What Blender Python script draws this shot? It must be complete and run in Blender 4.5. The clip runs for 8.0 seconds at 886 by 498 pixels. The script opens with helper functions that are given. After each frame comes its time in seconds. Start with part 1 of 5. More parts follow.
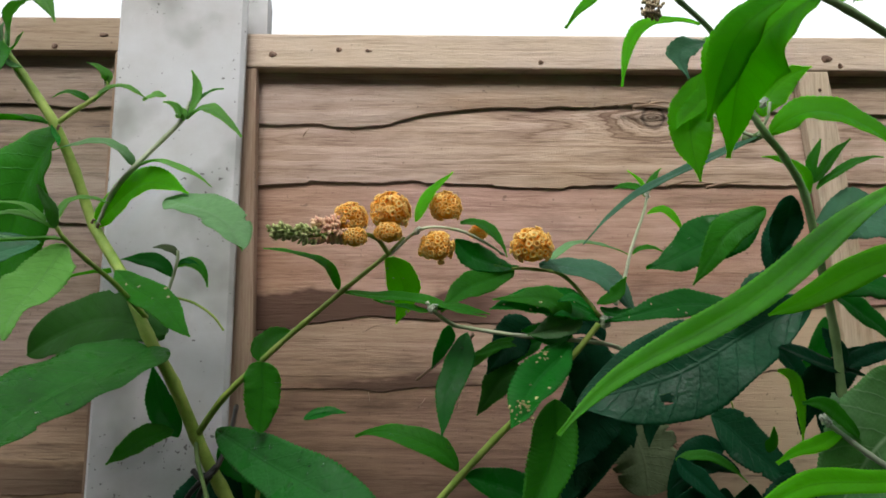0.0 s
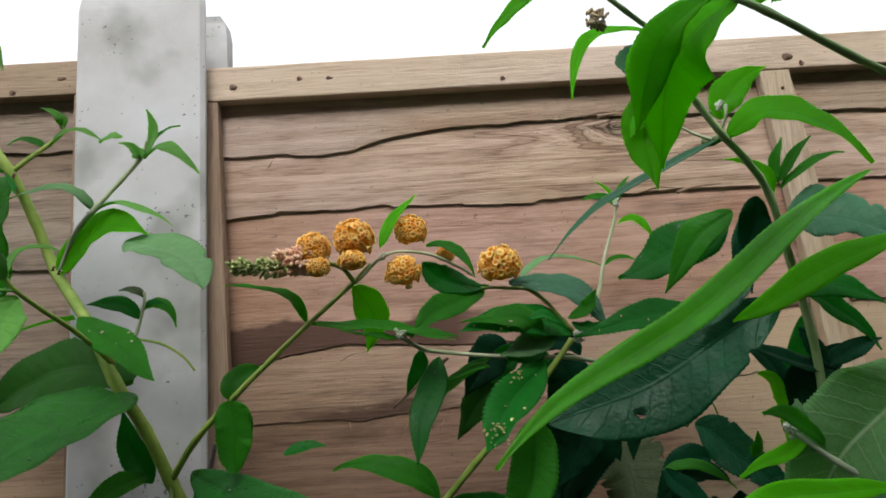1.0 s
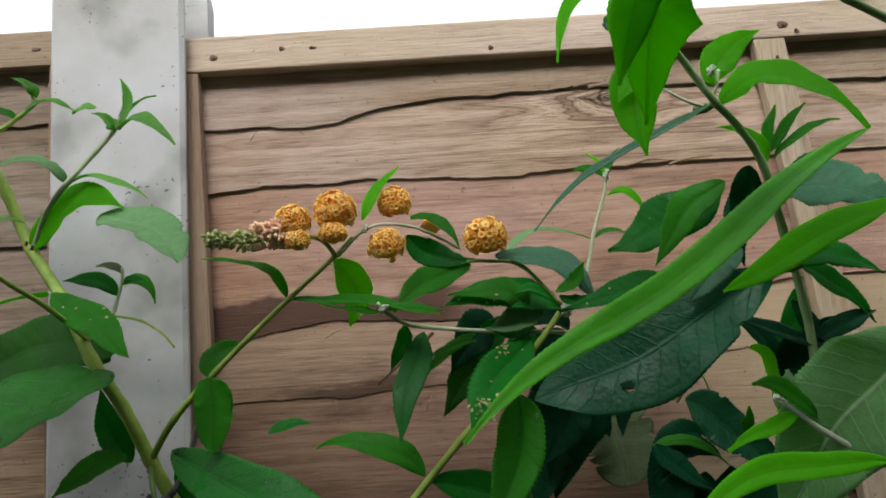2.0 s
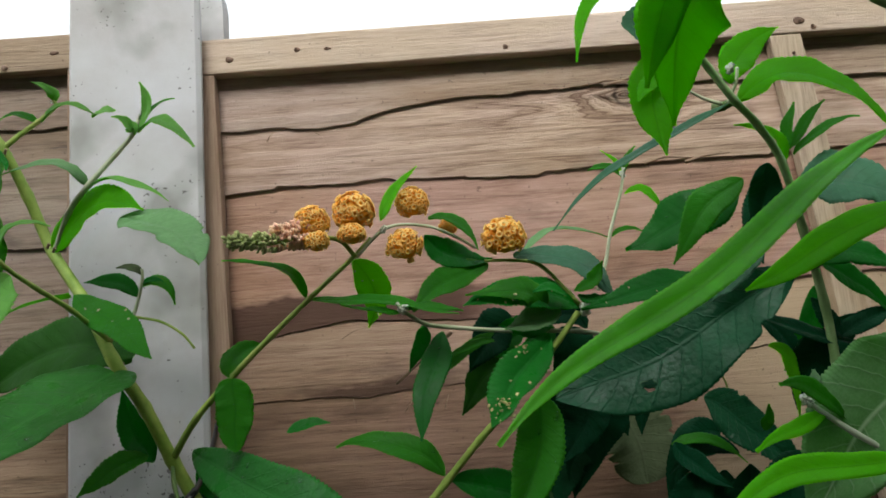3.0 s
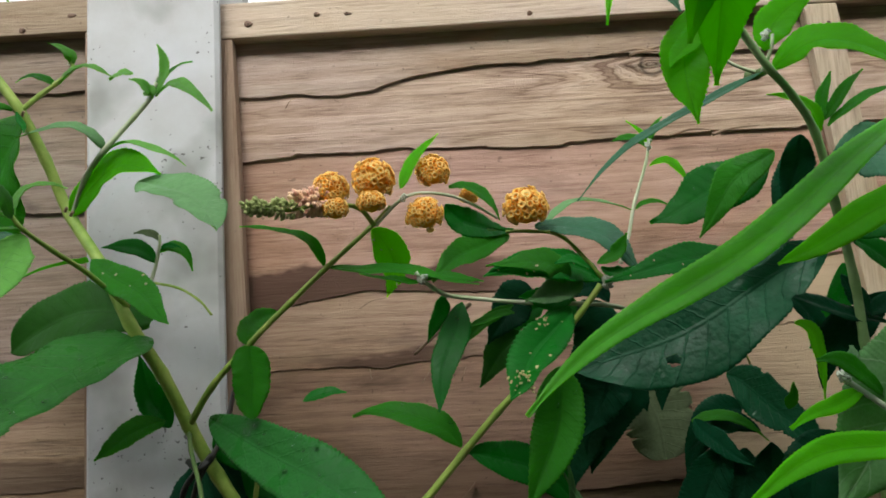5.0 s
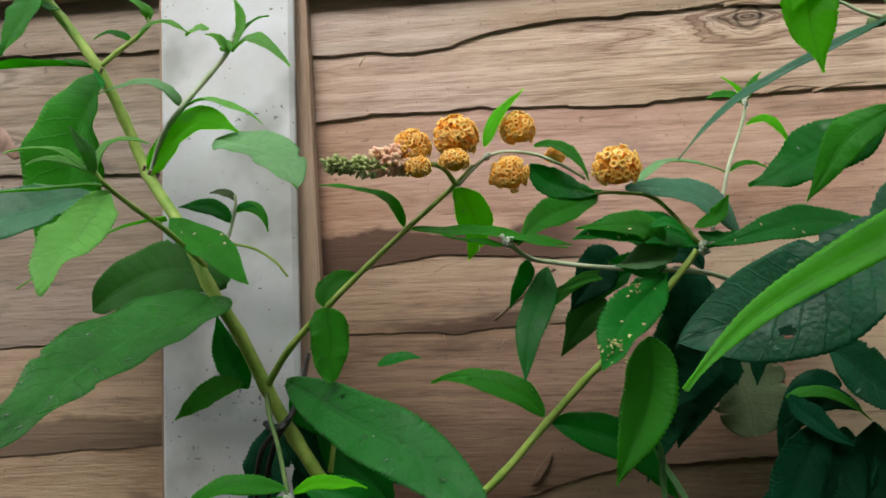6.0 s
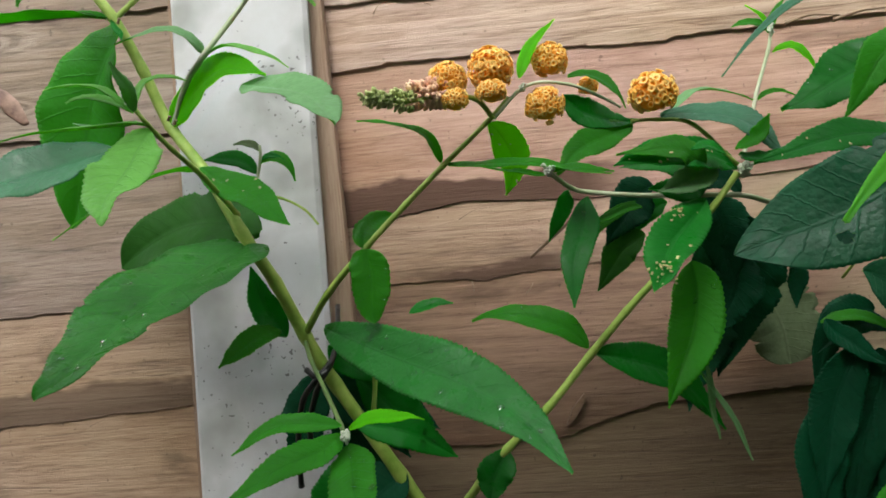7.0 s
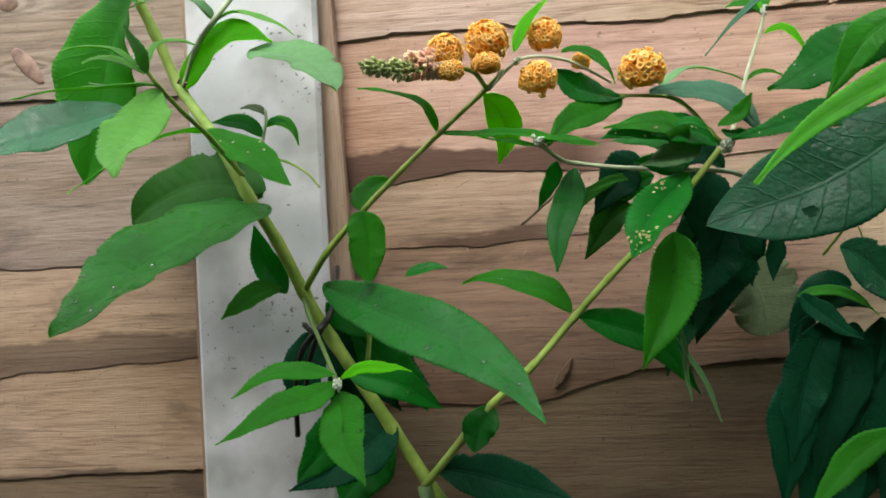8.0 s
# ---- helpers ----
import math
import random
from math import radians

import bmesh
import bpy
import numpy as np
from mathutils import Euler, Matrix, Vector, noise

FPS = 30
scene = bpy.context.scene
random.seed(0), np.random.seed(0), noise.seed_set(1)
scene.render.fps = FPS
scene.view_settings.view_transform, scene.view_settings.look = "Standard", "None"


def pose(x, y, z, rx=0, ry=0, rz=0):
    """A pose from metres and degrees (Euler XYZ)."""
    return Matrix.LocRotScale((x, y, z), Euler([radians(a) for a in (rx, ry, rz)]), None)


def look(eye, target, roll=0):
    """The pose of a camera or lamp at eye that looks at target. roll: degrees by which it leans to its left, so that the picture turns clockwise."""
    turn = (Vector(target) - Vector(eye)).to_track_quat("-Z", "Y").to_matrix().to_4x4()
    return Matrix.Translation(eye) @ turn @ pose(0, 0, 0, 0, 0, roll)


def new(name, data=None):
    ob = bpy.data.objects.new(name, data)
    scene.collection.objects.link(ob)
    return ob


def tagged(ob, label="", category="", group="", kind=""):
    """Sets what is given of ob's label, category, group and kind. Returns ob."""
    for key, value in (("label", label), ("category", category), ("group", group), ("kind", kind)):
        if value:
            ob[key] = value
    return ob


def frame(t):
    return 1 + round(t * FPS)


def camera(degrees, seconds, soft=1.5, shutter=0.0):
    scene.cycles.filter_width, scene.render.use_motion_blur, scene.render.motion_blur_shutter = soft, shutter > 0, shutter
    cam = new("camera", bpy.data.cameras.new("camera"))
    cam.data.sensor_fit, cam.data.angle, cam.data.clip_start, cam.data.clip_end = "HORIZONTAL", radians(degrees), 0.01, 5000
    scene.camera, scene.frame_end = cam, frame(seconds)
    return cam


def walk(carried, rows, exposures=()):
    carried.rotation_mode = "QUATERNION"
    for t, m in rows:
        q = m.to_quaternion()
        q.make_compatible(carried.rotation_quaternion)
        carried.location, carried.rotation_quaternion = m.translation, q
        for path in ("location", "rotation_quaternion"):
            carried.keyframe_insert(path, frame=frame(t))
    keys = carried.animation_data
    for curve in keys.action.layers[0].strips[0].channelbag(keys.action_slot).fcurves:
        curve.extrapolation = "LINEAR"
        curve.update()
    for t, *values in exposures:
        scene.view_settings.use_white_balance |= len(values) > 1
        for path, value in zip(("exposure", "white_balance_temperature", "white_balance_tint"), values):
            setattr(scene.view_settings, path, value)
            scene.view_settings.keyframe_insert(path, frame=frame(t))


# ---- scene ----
cam = camera(62.0, 8.0, soft=1.7)
# seconds, eye, target, roll
PATH = [
    (0, (0.167, -0.637, 1.506), (0.172, 1.34, 1.812), 0.3),
    (0.5, (0.174, -0.641, 1.508), (0.174, 1.326, 1.869), -1.2),
    (1, (0.185, -0.631, 1.51), (0.21, 1.337, 1.863), -3.6),
    (1.5, (0.19, -0.625, 1.508), (0.234, 1.35, 1.821), -3.5),
    (2, (0.192, -0.617, 1.507), (0.226, 1.36, 1.806), -3.9),
    (2.2, (0.187, -0.616, 1.507), (0.2, 1.361, 1.808), -3.7),
    (3.3, (0.187, -0.619, 1.509), (0.194, 1.359, 1.8), -4.2),
    (3.5, (0.191, -0.617, 1.504), (0.198, 1.362, 1.788), -4.2),
    (4, (0.187, -0.617, 1.506), (0.204, 1.371, 1.728), -3.0),
    (4.2, (0.186, -0.618, 1.507), (0.192, 1.369, 1.74), -3.1),
    (5.3, (0.181, -0.608, 1.507), (0.1, 1.379, 1.727), -3.2),
    (5.5, (0.176, -0.609, 1.506), (0.055, 1.378, 1.7), -3.3),
    (6, (0.166, -0.591, 1.506), (-0.03, 1.394, 1.655), -2.0),
    (6.5, (0.147, -0.593, 1.489), (0.034, 1.402, 1.585), -4.3),
    (7, (0.133, -0.589, 1.483), (-0.032, 1.402, 1.57), -4.6),
    (7.5, (0.121, -0.597, 1.485), (-0.22, 1.374, 1.505), -5.3),
    (8, (0.144, -0.611, 1.476), (-0.047, 1.38, 1.492), -2.8),
]
# the picture grows brighter and a shade greener as the sky leaves it
EXPOSURES = [(0.0, 0.48, 6500, 9), (2.0, 0.45, 6500, 8), (3.5, 0.49, 6500, 6), (4.0, 0.55, 6500, 5), (5.5, 0.70, 6500, 6), (6.5, 0.91, 6500, 6), (8.0, 1.20, 6500, 6)]
walk(cam, [(t, look(eye, target, roll)) for t, eye, target, roll in PATH], EXPOSURES)

# ---- light: a bright overcast sky ----
world = bpy.data.worlds.new("overcast")
scene.world = world
world.use_nodes = True
wn, wl = world.node_tree.nodes, world.node_tree.links
sky = wn.new("ShaderNodeTexSky")
sky.sky_type, sky.sun_disc = "NISHITA", False
sky.sun_elevation, sky.sun_rotation = radians(43), radians(194)
sky.dust_density, sky.air_density = 4.0, 1.2
veil = wn.new("ShaderNodeHueSaturation")
veil.inputs["Saturation"].default_value = 0.15
wl.new(sky.outputs["Color"], veil.inputs["Color"])
# an overcast sky is brighter overhead than at the horizon
up = wn.new("ShaderNodeSeparateXYZ")
wl.new(wn.new("ShaderNodeTexCoord").outputs["Generated"], up.inputs[0])
rise = wn.new("ShaderNodeMapRange")
rise.inputs["To Min"].default_value, rise.inputs["To Max"].default_value = 1.15, 1.25
wl.new(up.outputs[2], rise.inputs[0])
dome = wn.new("ShaderNodeMix")
dome.data_type, dome.blend_type = "RGBA", "MULTIPLY"
dome.inputs[0].default_value = 1.0
wl.new(veil.outputs["Color"], dome.inputs[6])
wl.new(rise.outputs[0], dome.inputs[7])
wl.new(dome.outputs[2], wn["Background"].inputs["Color"])
wn["Background"].inputs["Strength"].default_value = 0.24
sun = new("sun", bpy.data.lights.new("sun", "SUN"))
sun.data.energy, sun.data.angle, sun.data.color = 0.6, radians(26), (1.0, 0.98, 0.95)
sun.matrix_world = look((-0.4, -1.8, 3.25), (0.1, 0, 1.5))

# ---- materials ----


def material(name):
    m = bpy.data.materials.new(name)
    m.use_nodes = True
    nodes, links = m.node_tree.nodes, m.node_tree.links
    return m, nodes, links, nodes["Principled BSDF"]


def ramp(nodes, stops):
    r = nodes.new("ShaderNodeValToRGB")
    while len(r.color_ramp.elements) < len(stops):
        r.color_ramp.elements.new(0.5)
    for e, (p, c) in zip(r.color_ramp.elements, stops):
        e.position, e.color = p, (*c, 1) if len(c) == 3 else c
    return r


def noise_node(nodes, links, vector, scale, detail=4, rough=0.55, distort=0.0):
    n = nodes.new("ShaderNodeTexNoise")
    n.inputs["Scale"].default_value, n.inputs["Detail"].default_value = scale, detail
    n.inputs["Roughness"].default_value, n.inputs["Distortion"].default_value = rough, distort
    links.new(vector, n.inputs["Vector"])
    return n.outputs["Fac"]


def math_node(nodes, links, op, a, b=None, clamp=False):
    n = nodes.new("ShaderNodeMath")
    n.operation, n.use_clamp = op, clamp
    for i, v in enumerate((a, b)):
        if v is None:
            continue
        if isinstance(v, (int, float)):
            n.inputs[i].default_value = v
        else:
            links.new(v, n.inputs[i])
    return n.outputs[0]


def mix_node(nodes, links, fac, a, b, blend="MIX"):
    n = nodes.new("ShaderNodeMix")
    n.data_type, n.blend_type = "RGBA", blend
    for sock, v in ((n.inputs[0], fac), (n.inputs[6], a), (n.inputs[7], b)):
        if isinstance(v, (int, float)):
            sock.default_value = v
        elif isinstance(v, tuple):
            sock.default_value = (*v, 1)
        else:
            links.new(v, sock)
    return n.outputs[2]


def bump_node(nodes, links, height, strength, distance, bsdf):
    n = nodes.new("ShaderNodeBump")
    n.inputs["Strength"].default_value, n.inputs["Distance"].default_value = strength, distance
    links.new(height, n.inputs["Height"])
    links.new(n.outputs[0], bsdf.inputs["Normal"])


def wood(name, pale, mid, dark, upright=False, knots=(), damp=0.5, stains=(), swirl=0.35, bleach=None, pale_from=None):
    """Weathered softwood; grain along x, or along z for uprights. knots: places (x, z) of knots in metres."""
    m, n, l, bsdf = material(name)
    co = n.new("ShaderNodeTexCoord").outputs["Object"]
    info = n.new("ShaderNodeObjectInfo").outputs["Random"]
    shift = n.new("ShaderNodeVectorMath")
    shift.operation = "ADD"
    off = n.new("ShaderNodeCombineXYZ")
    l.new(math_node(n, l, "MULTIPLY", info, 31.0), off.inputs[0])
    l.new(math_node(n, l, "MULTIPLY", info, 17.0), off.inputs[2])
    l.new(co, shift.inputs[0])
    l.new(off.outputs[0], shift.inputs[1])
    stretch = n.new("ShaderNodeMapping")
    stretch.inputs["Scale"].default_value = (70, 70, 3.2) if upright else (3.2, 70, 70)
    l.new(shift.outputs[0], stretch.inputs["Vector"])
    v = stretch.outputs[0]
    bands = noise_node(n, l, v, 0.8, 3, 0.5, 0.6)
    near, scar = 0.055, 0.0
    if knots:
        sep = n.new("ShaderNodeSeparateXYZ")
        l.new(co, sep.inputs[0])
        for kx, kz, kr in knots:
            dx = math_node(n, l, "MULTIPLY", math_node(n, l, "SUBTRACT", sep.outputs[0], kx), 0.42)
            dz = math_node(n, l, "SUBTRACT", sep.outputs[2], kz)
            d = math_node(n, l, "SQRT", math_node(n, l, "ADD", math_node(n, l, "MULTIPLY", dx, dx), math_node(n, l, "MULTIPLY", dz, dz)))
            wobble = math_node(n, l, "MULTIPLY", math_node(n, l, "SUBTRACT", noise_node(n, l, co, 24.0, 3), 0.5), kr * 0.6)
            d = math_node(n, l, "ADD", d, wobble)
            rx = math_node(n, l, "DIVIDE", dx, 0.42)
            ring = math_node(n, l, "SQRT", math_node(n, l, "ADD", math_node(n, l, "MULTIPLY", rx, rx), math_node(n, l, "MULTIPLY", dz, dz)))
            pull = math_node(n, l, "DIVIDE", kr, math_node(n, l, "ADD", d, kr * 0.4))
            bands = math_node(n, l, "ADD", bands, math_node(n, l, "MULTIPLY", pull, 0.3 + 0.25 * swirl))
            near = math_node(n, l, "ADD", near, math_node(n, l, "MULTIPLY", math_node(n, l, "MINIMUM", pull, 1.0), 0.02 + 0.15 * swirl))
            rim = math_node(n, l, "SUBTRACT", 1.0, math_node(n, l, "DIVIDE", math_node(n, l, "ABSOLUTE", math_node(n, l, "SUBTRACT", math_node(n, l, "ADD", ring, math_node(n, l, "MULTIPLY", wobble, 0.25)), kr * 0.55)), kr * 0.15), clamp=True)
            scar = math_node(n, l, "MAXIMUM", scar, rim)
    rings = math_node(n, l, "SINE", math_node(n, l, "MULTIPLY", bands, 26.0))
    fibre = n.new("ShaderNodeMapping")
    fibre.inputs["Scale"].default_value = (520, 520, 42) if upright else (42, 520, 520)
    l.new(shift.outputs[0], fibre.inputs["Vector"])
    fine = math_node(n, l, "ADD", math_node(n, l, "MULTIPLY", noise_node(n, l, v, 7.0, 8, 0.8), 0.55), math_node(n, l, "MULTIPLY", noise_node(n, l, fibre.outputs[0], 1.0, 3, 0.6), 0.45))
    streak = noise_node(n, l, v, 1.4, 4, 0.6)
    cloud = n.new("ShaderNodeMapping")
    cloud.inputs["Scale"].default_value = (1, 1, 0.35) if upright else (0.35, 1, 1)
    l.new(shift.outputs[0], cloud.inputs["Vector"])
    blotch = noise_node(n, l, cloud.outputs[0], 16.0, 6, 0.62, 0.4)
    line = math_node(n, l, "POWER", math_node(n, l, "ADD", math_node(n, l, "MULTIPLY", math_node(n, l, "SINE", math_node(n, l, "MULTIPLY", bands, 95.0)), 0.5), 0.5), 4.0)
    rings = math_node(n, l, "SUBTRACT", rings, math_node(n, l, "MULTIPLY", line, swirl if knots else 1.0))
    grain = math_node(n, l, "ADD", math_node(n, l, "MULTIPLY", rings, near), math_node(n, l, "ADD", math_node(n, l, "MULTIPLY", fine, 0.87), math_node(n, l, "MULTIPLY", streak, 0.13)))
    base = ramp(n, [(0.24, dark), (0.45, mid), (0.66, pale)])
    l.new(grain, base.inputs[0])
    tint = ramp(n, [(0.0, (1.0, 0.95, 0.93)), (0.35, (1.0, 1.0, 0.98)), (0.7, (0.95, 0.97, 0.97)), (1.0, (1.0, 0.97, 0.95))])
    l.new(info, tint.inputs[0])
    tone = mix_node(n, l, 1.0, base.outputs[0], tint.outputs[0], "MULTIPLY")
    drift = ramp(n, [(0.34, (0.86, 0.76, 0.64)), (0.48, (1.02, 1.0, 0.96)), (0.64, (1.10, 1.08, 1.14))])
    l.new(noise_node(n, l, cloud.outputs[0], 9.0, 3, 0.5), drift.inputs[0])
    tone = mix_node(n, l, 1.0, tone, drift.outputs[0], "MULTIPLY")
    if bleach is not None:
        along = n.new("ShaderNodeSeparateXYZ")
        l.new(co, along.inputs[0])
        reach = math_node(n, l, "ADD", bleach - 0.1, math_node(n, l, "MULTIPLY", noise_node(n, l, cloud.outputs[0], 7.0, 4), 0.2))
        grey = math_node(n, l, "DIVIDE", math_node(n, l, "SUBTRACT", reach, along.outputs[0]), 0.15, clamp=True)
        tone = mix_node(n, l, grey, tone, mix_node(n, l, 1.0, tone, (1.0, 0.985, 1.06), "MULTIPLY"))
    # beyond this x the board turns to a paler tan
    if pale_from is not None:
        along = n.new("ShaderNodeSeparateXYZ")
        l.new(co, along.inputs[0])
        begin = math_node(n, l, "ADD", pale_from - 0.08, math_node(n, l, "MULTIPLY", noise_node(n, l, cloud.outputs[0], 9.0, 4), 0.16))
        pale_mix = math_node(n, l, "DIVIDE", math_node(n, l, "SUBTRACT", along.outputs[0], begin), 0.06, clamp=True)
        tone = mix_node(n, l, pale_mix, tone, mix_node(n, l, 0.75, tone, (0.50, 0.385, 0.245)))
    crack = n.new("ShaderNodeMapping")
    crack.inputs["Scale"].default_value = (230, 230, 11) if upright else (11, 230, 230)
    l.new(shift.outputs[0], crack.inputs["Vector"])
    split = ramp(n, [(0.27, (1, 1, 1)), (0.37, (0, 0, 0))])
    l.new(noise_node(n, l, crack.outputs[0], 1.0, 4, 0.6, 0.3), split.inputs[0])
    tone = mix_node(n, l, math_node(n, l, "MULTIPLY", split.outputs[0], 0.65), tone, (dark[0] * 0.6, dark[1] * 0.6, dark[2] * 0.6))
    worn = ramp(n, [(0.36, (1, 1, 1)), (0.50, (0, 0, 0))])
    l.new(blotch, worn.inputs[0])
    tone = mix_node(n, l, math_node(n, l, "MULTIPLY", worn.outputs[0], 0.35), tone, (pale[0] * 1.1, pale[1] * 1.12, pale[2] * 1.15))
    wet = ramp(n, [(0.56, (0, 0, 0)), (0.64, (1, 1, 1))])
    l.new(blotch, wet.inputs[0])
    tone = mix_node(n, l, math_node(n, l, "MULTIPLY", wet.outputs[0], damp), tone, (dark[0] * 0.62, dark[1] * 0.66, dark[2] * 0.68))
    specks = ramp(n, [(0.69, (0, 0, 0)), (0.74, (1, 1, 1))])
    l.new(noise_node(n, l, shift.outputs[0], 210.0, 2, 0.5), specks.inputs[0])
    tone = mix_node(n, l, math_node(n, l, "MULTIPLY", specks.outputs[0], 0.45), tone, (dark[0] * 0.3, dark[1] * 0.3, dark[2] * 0.3))
    for sz, x0, x1, share in stains:
        sep = n.new("ShaderNodeSeparateXYZ")
        l.new(co, sep.inputs[0])
        edge = math_node(n, l, "ADD", sz, math_node(n, l, "MULTIPLY", math_node(n, l, "SUBTRACT", noise_node(n, l, cloud.outputs[0], 26.0, 4), 0.5), 0.05))
        mask = math_node(n, l, "DIVIDE", math_node(n, l, "SUBTRACT", edge, sep.outputs[2]), 0.004, clamp=True)
        mask = math_node(n, l, "MULTIPLY", mask, math_node(n, l, "DIVIDE", math_node(n, l, "SUBTRACT", x1, sep.outputs[0]), 0.06, clamp=True))
        mask = math_node(n, l, "MULTIPLY", mask, math_node(n, l, "DIVIDE", math_node(n, l, "SUBTRACT", sep.outputs[0], x0), 0.03, clamp=True))
        tone = mix_node(n, l, math_node(n, l, "MULTIPLY", mask, share), tone, (dark[0] * 0.48, dark[1] * 0.42, dark[2] * 0.38))
    if knots:
        tone = mix_node(n, l, math_node(n, l, "MULTIPLY", scar, 0.8 if swirl > 0.5 else 0.12), tone, (dark[0] * 0.3, dark[1] * 0.3, dark[2] * 0.3))
    l.new(tone, bsdf.inputs["Base Color"])
    bsdf.inputs["Roughness"].default_value = 0.82
    bump_node(n, l, math_node(n, l, "SUBTRACT", grain, math_node(n, l, "MULTIPLY", split.outputs[0], 0.3)), 0.7, 0.0018, bsdf)
    return m


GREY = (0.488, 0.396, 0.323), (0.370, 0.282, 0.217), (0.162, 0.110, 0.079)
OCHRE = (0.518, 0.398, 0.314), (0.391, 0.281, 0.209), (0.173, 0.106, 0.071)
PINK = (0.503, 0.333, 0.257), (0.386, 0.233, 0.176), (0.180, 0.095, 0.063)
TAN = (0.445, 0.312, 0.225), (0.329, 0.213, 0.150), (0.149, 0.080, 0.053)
# lower boards: browner wood, darkened further for the shade low on the fence
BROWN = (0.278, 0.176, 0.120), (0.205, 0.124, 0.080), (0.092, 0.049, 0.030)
SHADED_UMBER = (0.204, 0.141, 0.084), (0.144, 0.094, 0.055), (0.063, 0.036, 0.023)
LEFT = (0.330, 0.264, 0.215), (0.239, 0.179, 0.138), (0.097, 0.068, 0.050)
LEFT_WARM = (0.436, 0.318, 0.217), (0.320, 0.218, 0.142), (0.136, 0.085, 0.053)
WOOD = wood("shaded_slat_wood", *SHADED_UMBER)
WOOD_TOP = wood("grey_slat_wood", *GREY, damp=0.35, bleach=0.24)
WOOD_KNOT = wood("knotty_slat_wood", *OCHRE, damp=0.3, bleach=0.18, knots=((0.362, 1.731, 0.018),), swirl=1.0)
WOOD_DAMP = wood("damp_slat_wood", *PINK, damp=0.35, stains=((1.566, -0.1, 0.26, 0.95),))
WOOD_DAMP_LOW = wood("damp_low_slat_wood", *TAN, stains=((1.498, 0.06, 0.22, 0.8),), pale_from=0.31)
WOOD_BROWN = wood("brown_slat_wood", *BROWN, stains=((1.415, -0.1, 0.30, 0.25),), pale_from=0.36)
WOOD_SIDE = wood("side_slat_wood", *LEFT)
WOOD_LEFT = wood("left_slat_wood", *LEFT, knots=((-0.282, 1.663, 0.014), (-0.299, 1.722, 0.012)))
WOOD_LEFT_DAMP = wood("damp_left_slat_wood", *LEFT_WARM, stains=((1.422, -2.0, 0.0, 0.7),))
WOOD_LEFT_LOW = wood("damp_left_low_slat_wood", *LEFT_WARM, stains=((1.302, -2.0, 0.0, 0.7),))
RAIL_WOOD = wood("rail_wood", (0.60, 0.500, 0.405), (0.48, 0.383, 0.298), (0.24, 0.175, 0.13), damp=0.2)
RAIL_BROWN = wood("brown_rail_wood", (0.38, 0.30, 0.22), (0.285, 0.215, 0.150), (0.145, 0.10, 0.068), damp=0.25)
PALE_BATTEN = wood("pale_batten_wood", (0.53, 0.44, 0.33), (0.42, 0.34, 0.24), (0.21, 0.155, 0.11), upright=True, damp=0.15)
BATTEN_WOOD = wood("batten_wood", (0.35, 0.255, 0.19), (0.275, 0.185, 0.13), (0.15, 0.095, 0.062), upright=True, damp=0.2)

CONCRETE, n, l, bsdf = material("concrete")
co = n.new("ShaderNodeTexCoord").outputs["Object"]
tone = ramp(n, [(0.3, (0.40, 0.385, 0.37)), (0.55, (0.51, 0.51, 0.517)), (0.8, (0.59, 0.60, 0.625))])
l.new(noise_node(n, l, co, 9.0, 6, 0.6), tone.inputs[0])
algae = ramp(n, [(0.52, (0, 0, 0)), (0.70, (1, 1, 1))])
l.new(noise_node(n, l, co, 14.0, 3, 0.5), algae.inputs[0])
c = mix_node(n, l, math_node(n, l, "MULTIPLY", algae.outputs[0], 0.6), tone.outputs[0], (0.165, 0.17, 0.135))
pits = ramp(n, [(0.690, (0, 0, 0)), (0.715, (1, 1, 1))])
patches = ramp(n, [(0.45, (0, 0, 0)), (0.65, (0.1, 0.1, 0.1))])
l.new(noise_node(n, l, co, 11.0, 2), patches.inputs[0])
l.new(math_node(n, l, "ADD", noise_node(n, l, co, 230.0, 2, 0.5), math_node(n, l, "SUBTRACT", patches.outputs[0], 0.05)), pits.inputs[0])
c = mix_node(n, l, math_node(n, l, "MULTIPLY", pits.outputs[0], 0.75), c, (0.07, 0.06, 0.055))
l.new(c, bsdf.inputs["Base Color"])
bsdf.inputs["Roughness"].default_value = 0.85
bump_node(n, l, math_node(n, l, "SUBTRACT", noise_node(n, l, co, 60.0, 6, 0.6), pits.outputs[0]), 0.25, 0.002, bsdf)

SOIL, n, l, bsdf = material("soil")
co = n.new("ShaderNodeTexCoord").outputs["Object"]
tone = ramp(n, [(0.3, (0.035, 0.024, 0.016)), (0.7, (0.10, 0.072, 0.048))])
l.new(noise_node(n, l, co, 12.0, 8, 0.65), tone.inputs[0])
l.new(tone.outputs[0], bsdf.inputs["Base Color"])
bsdf.inputs["Roughness"].default_value = 0.95
bump_node(n, l, noise_node(n, l, co, 40.0, 6, 0.7), 0.8, 0.02, bsdf)


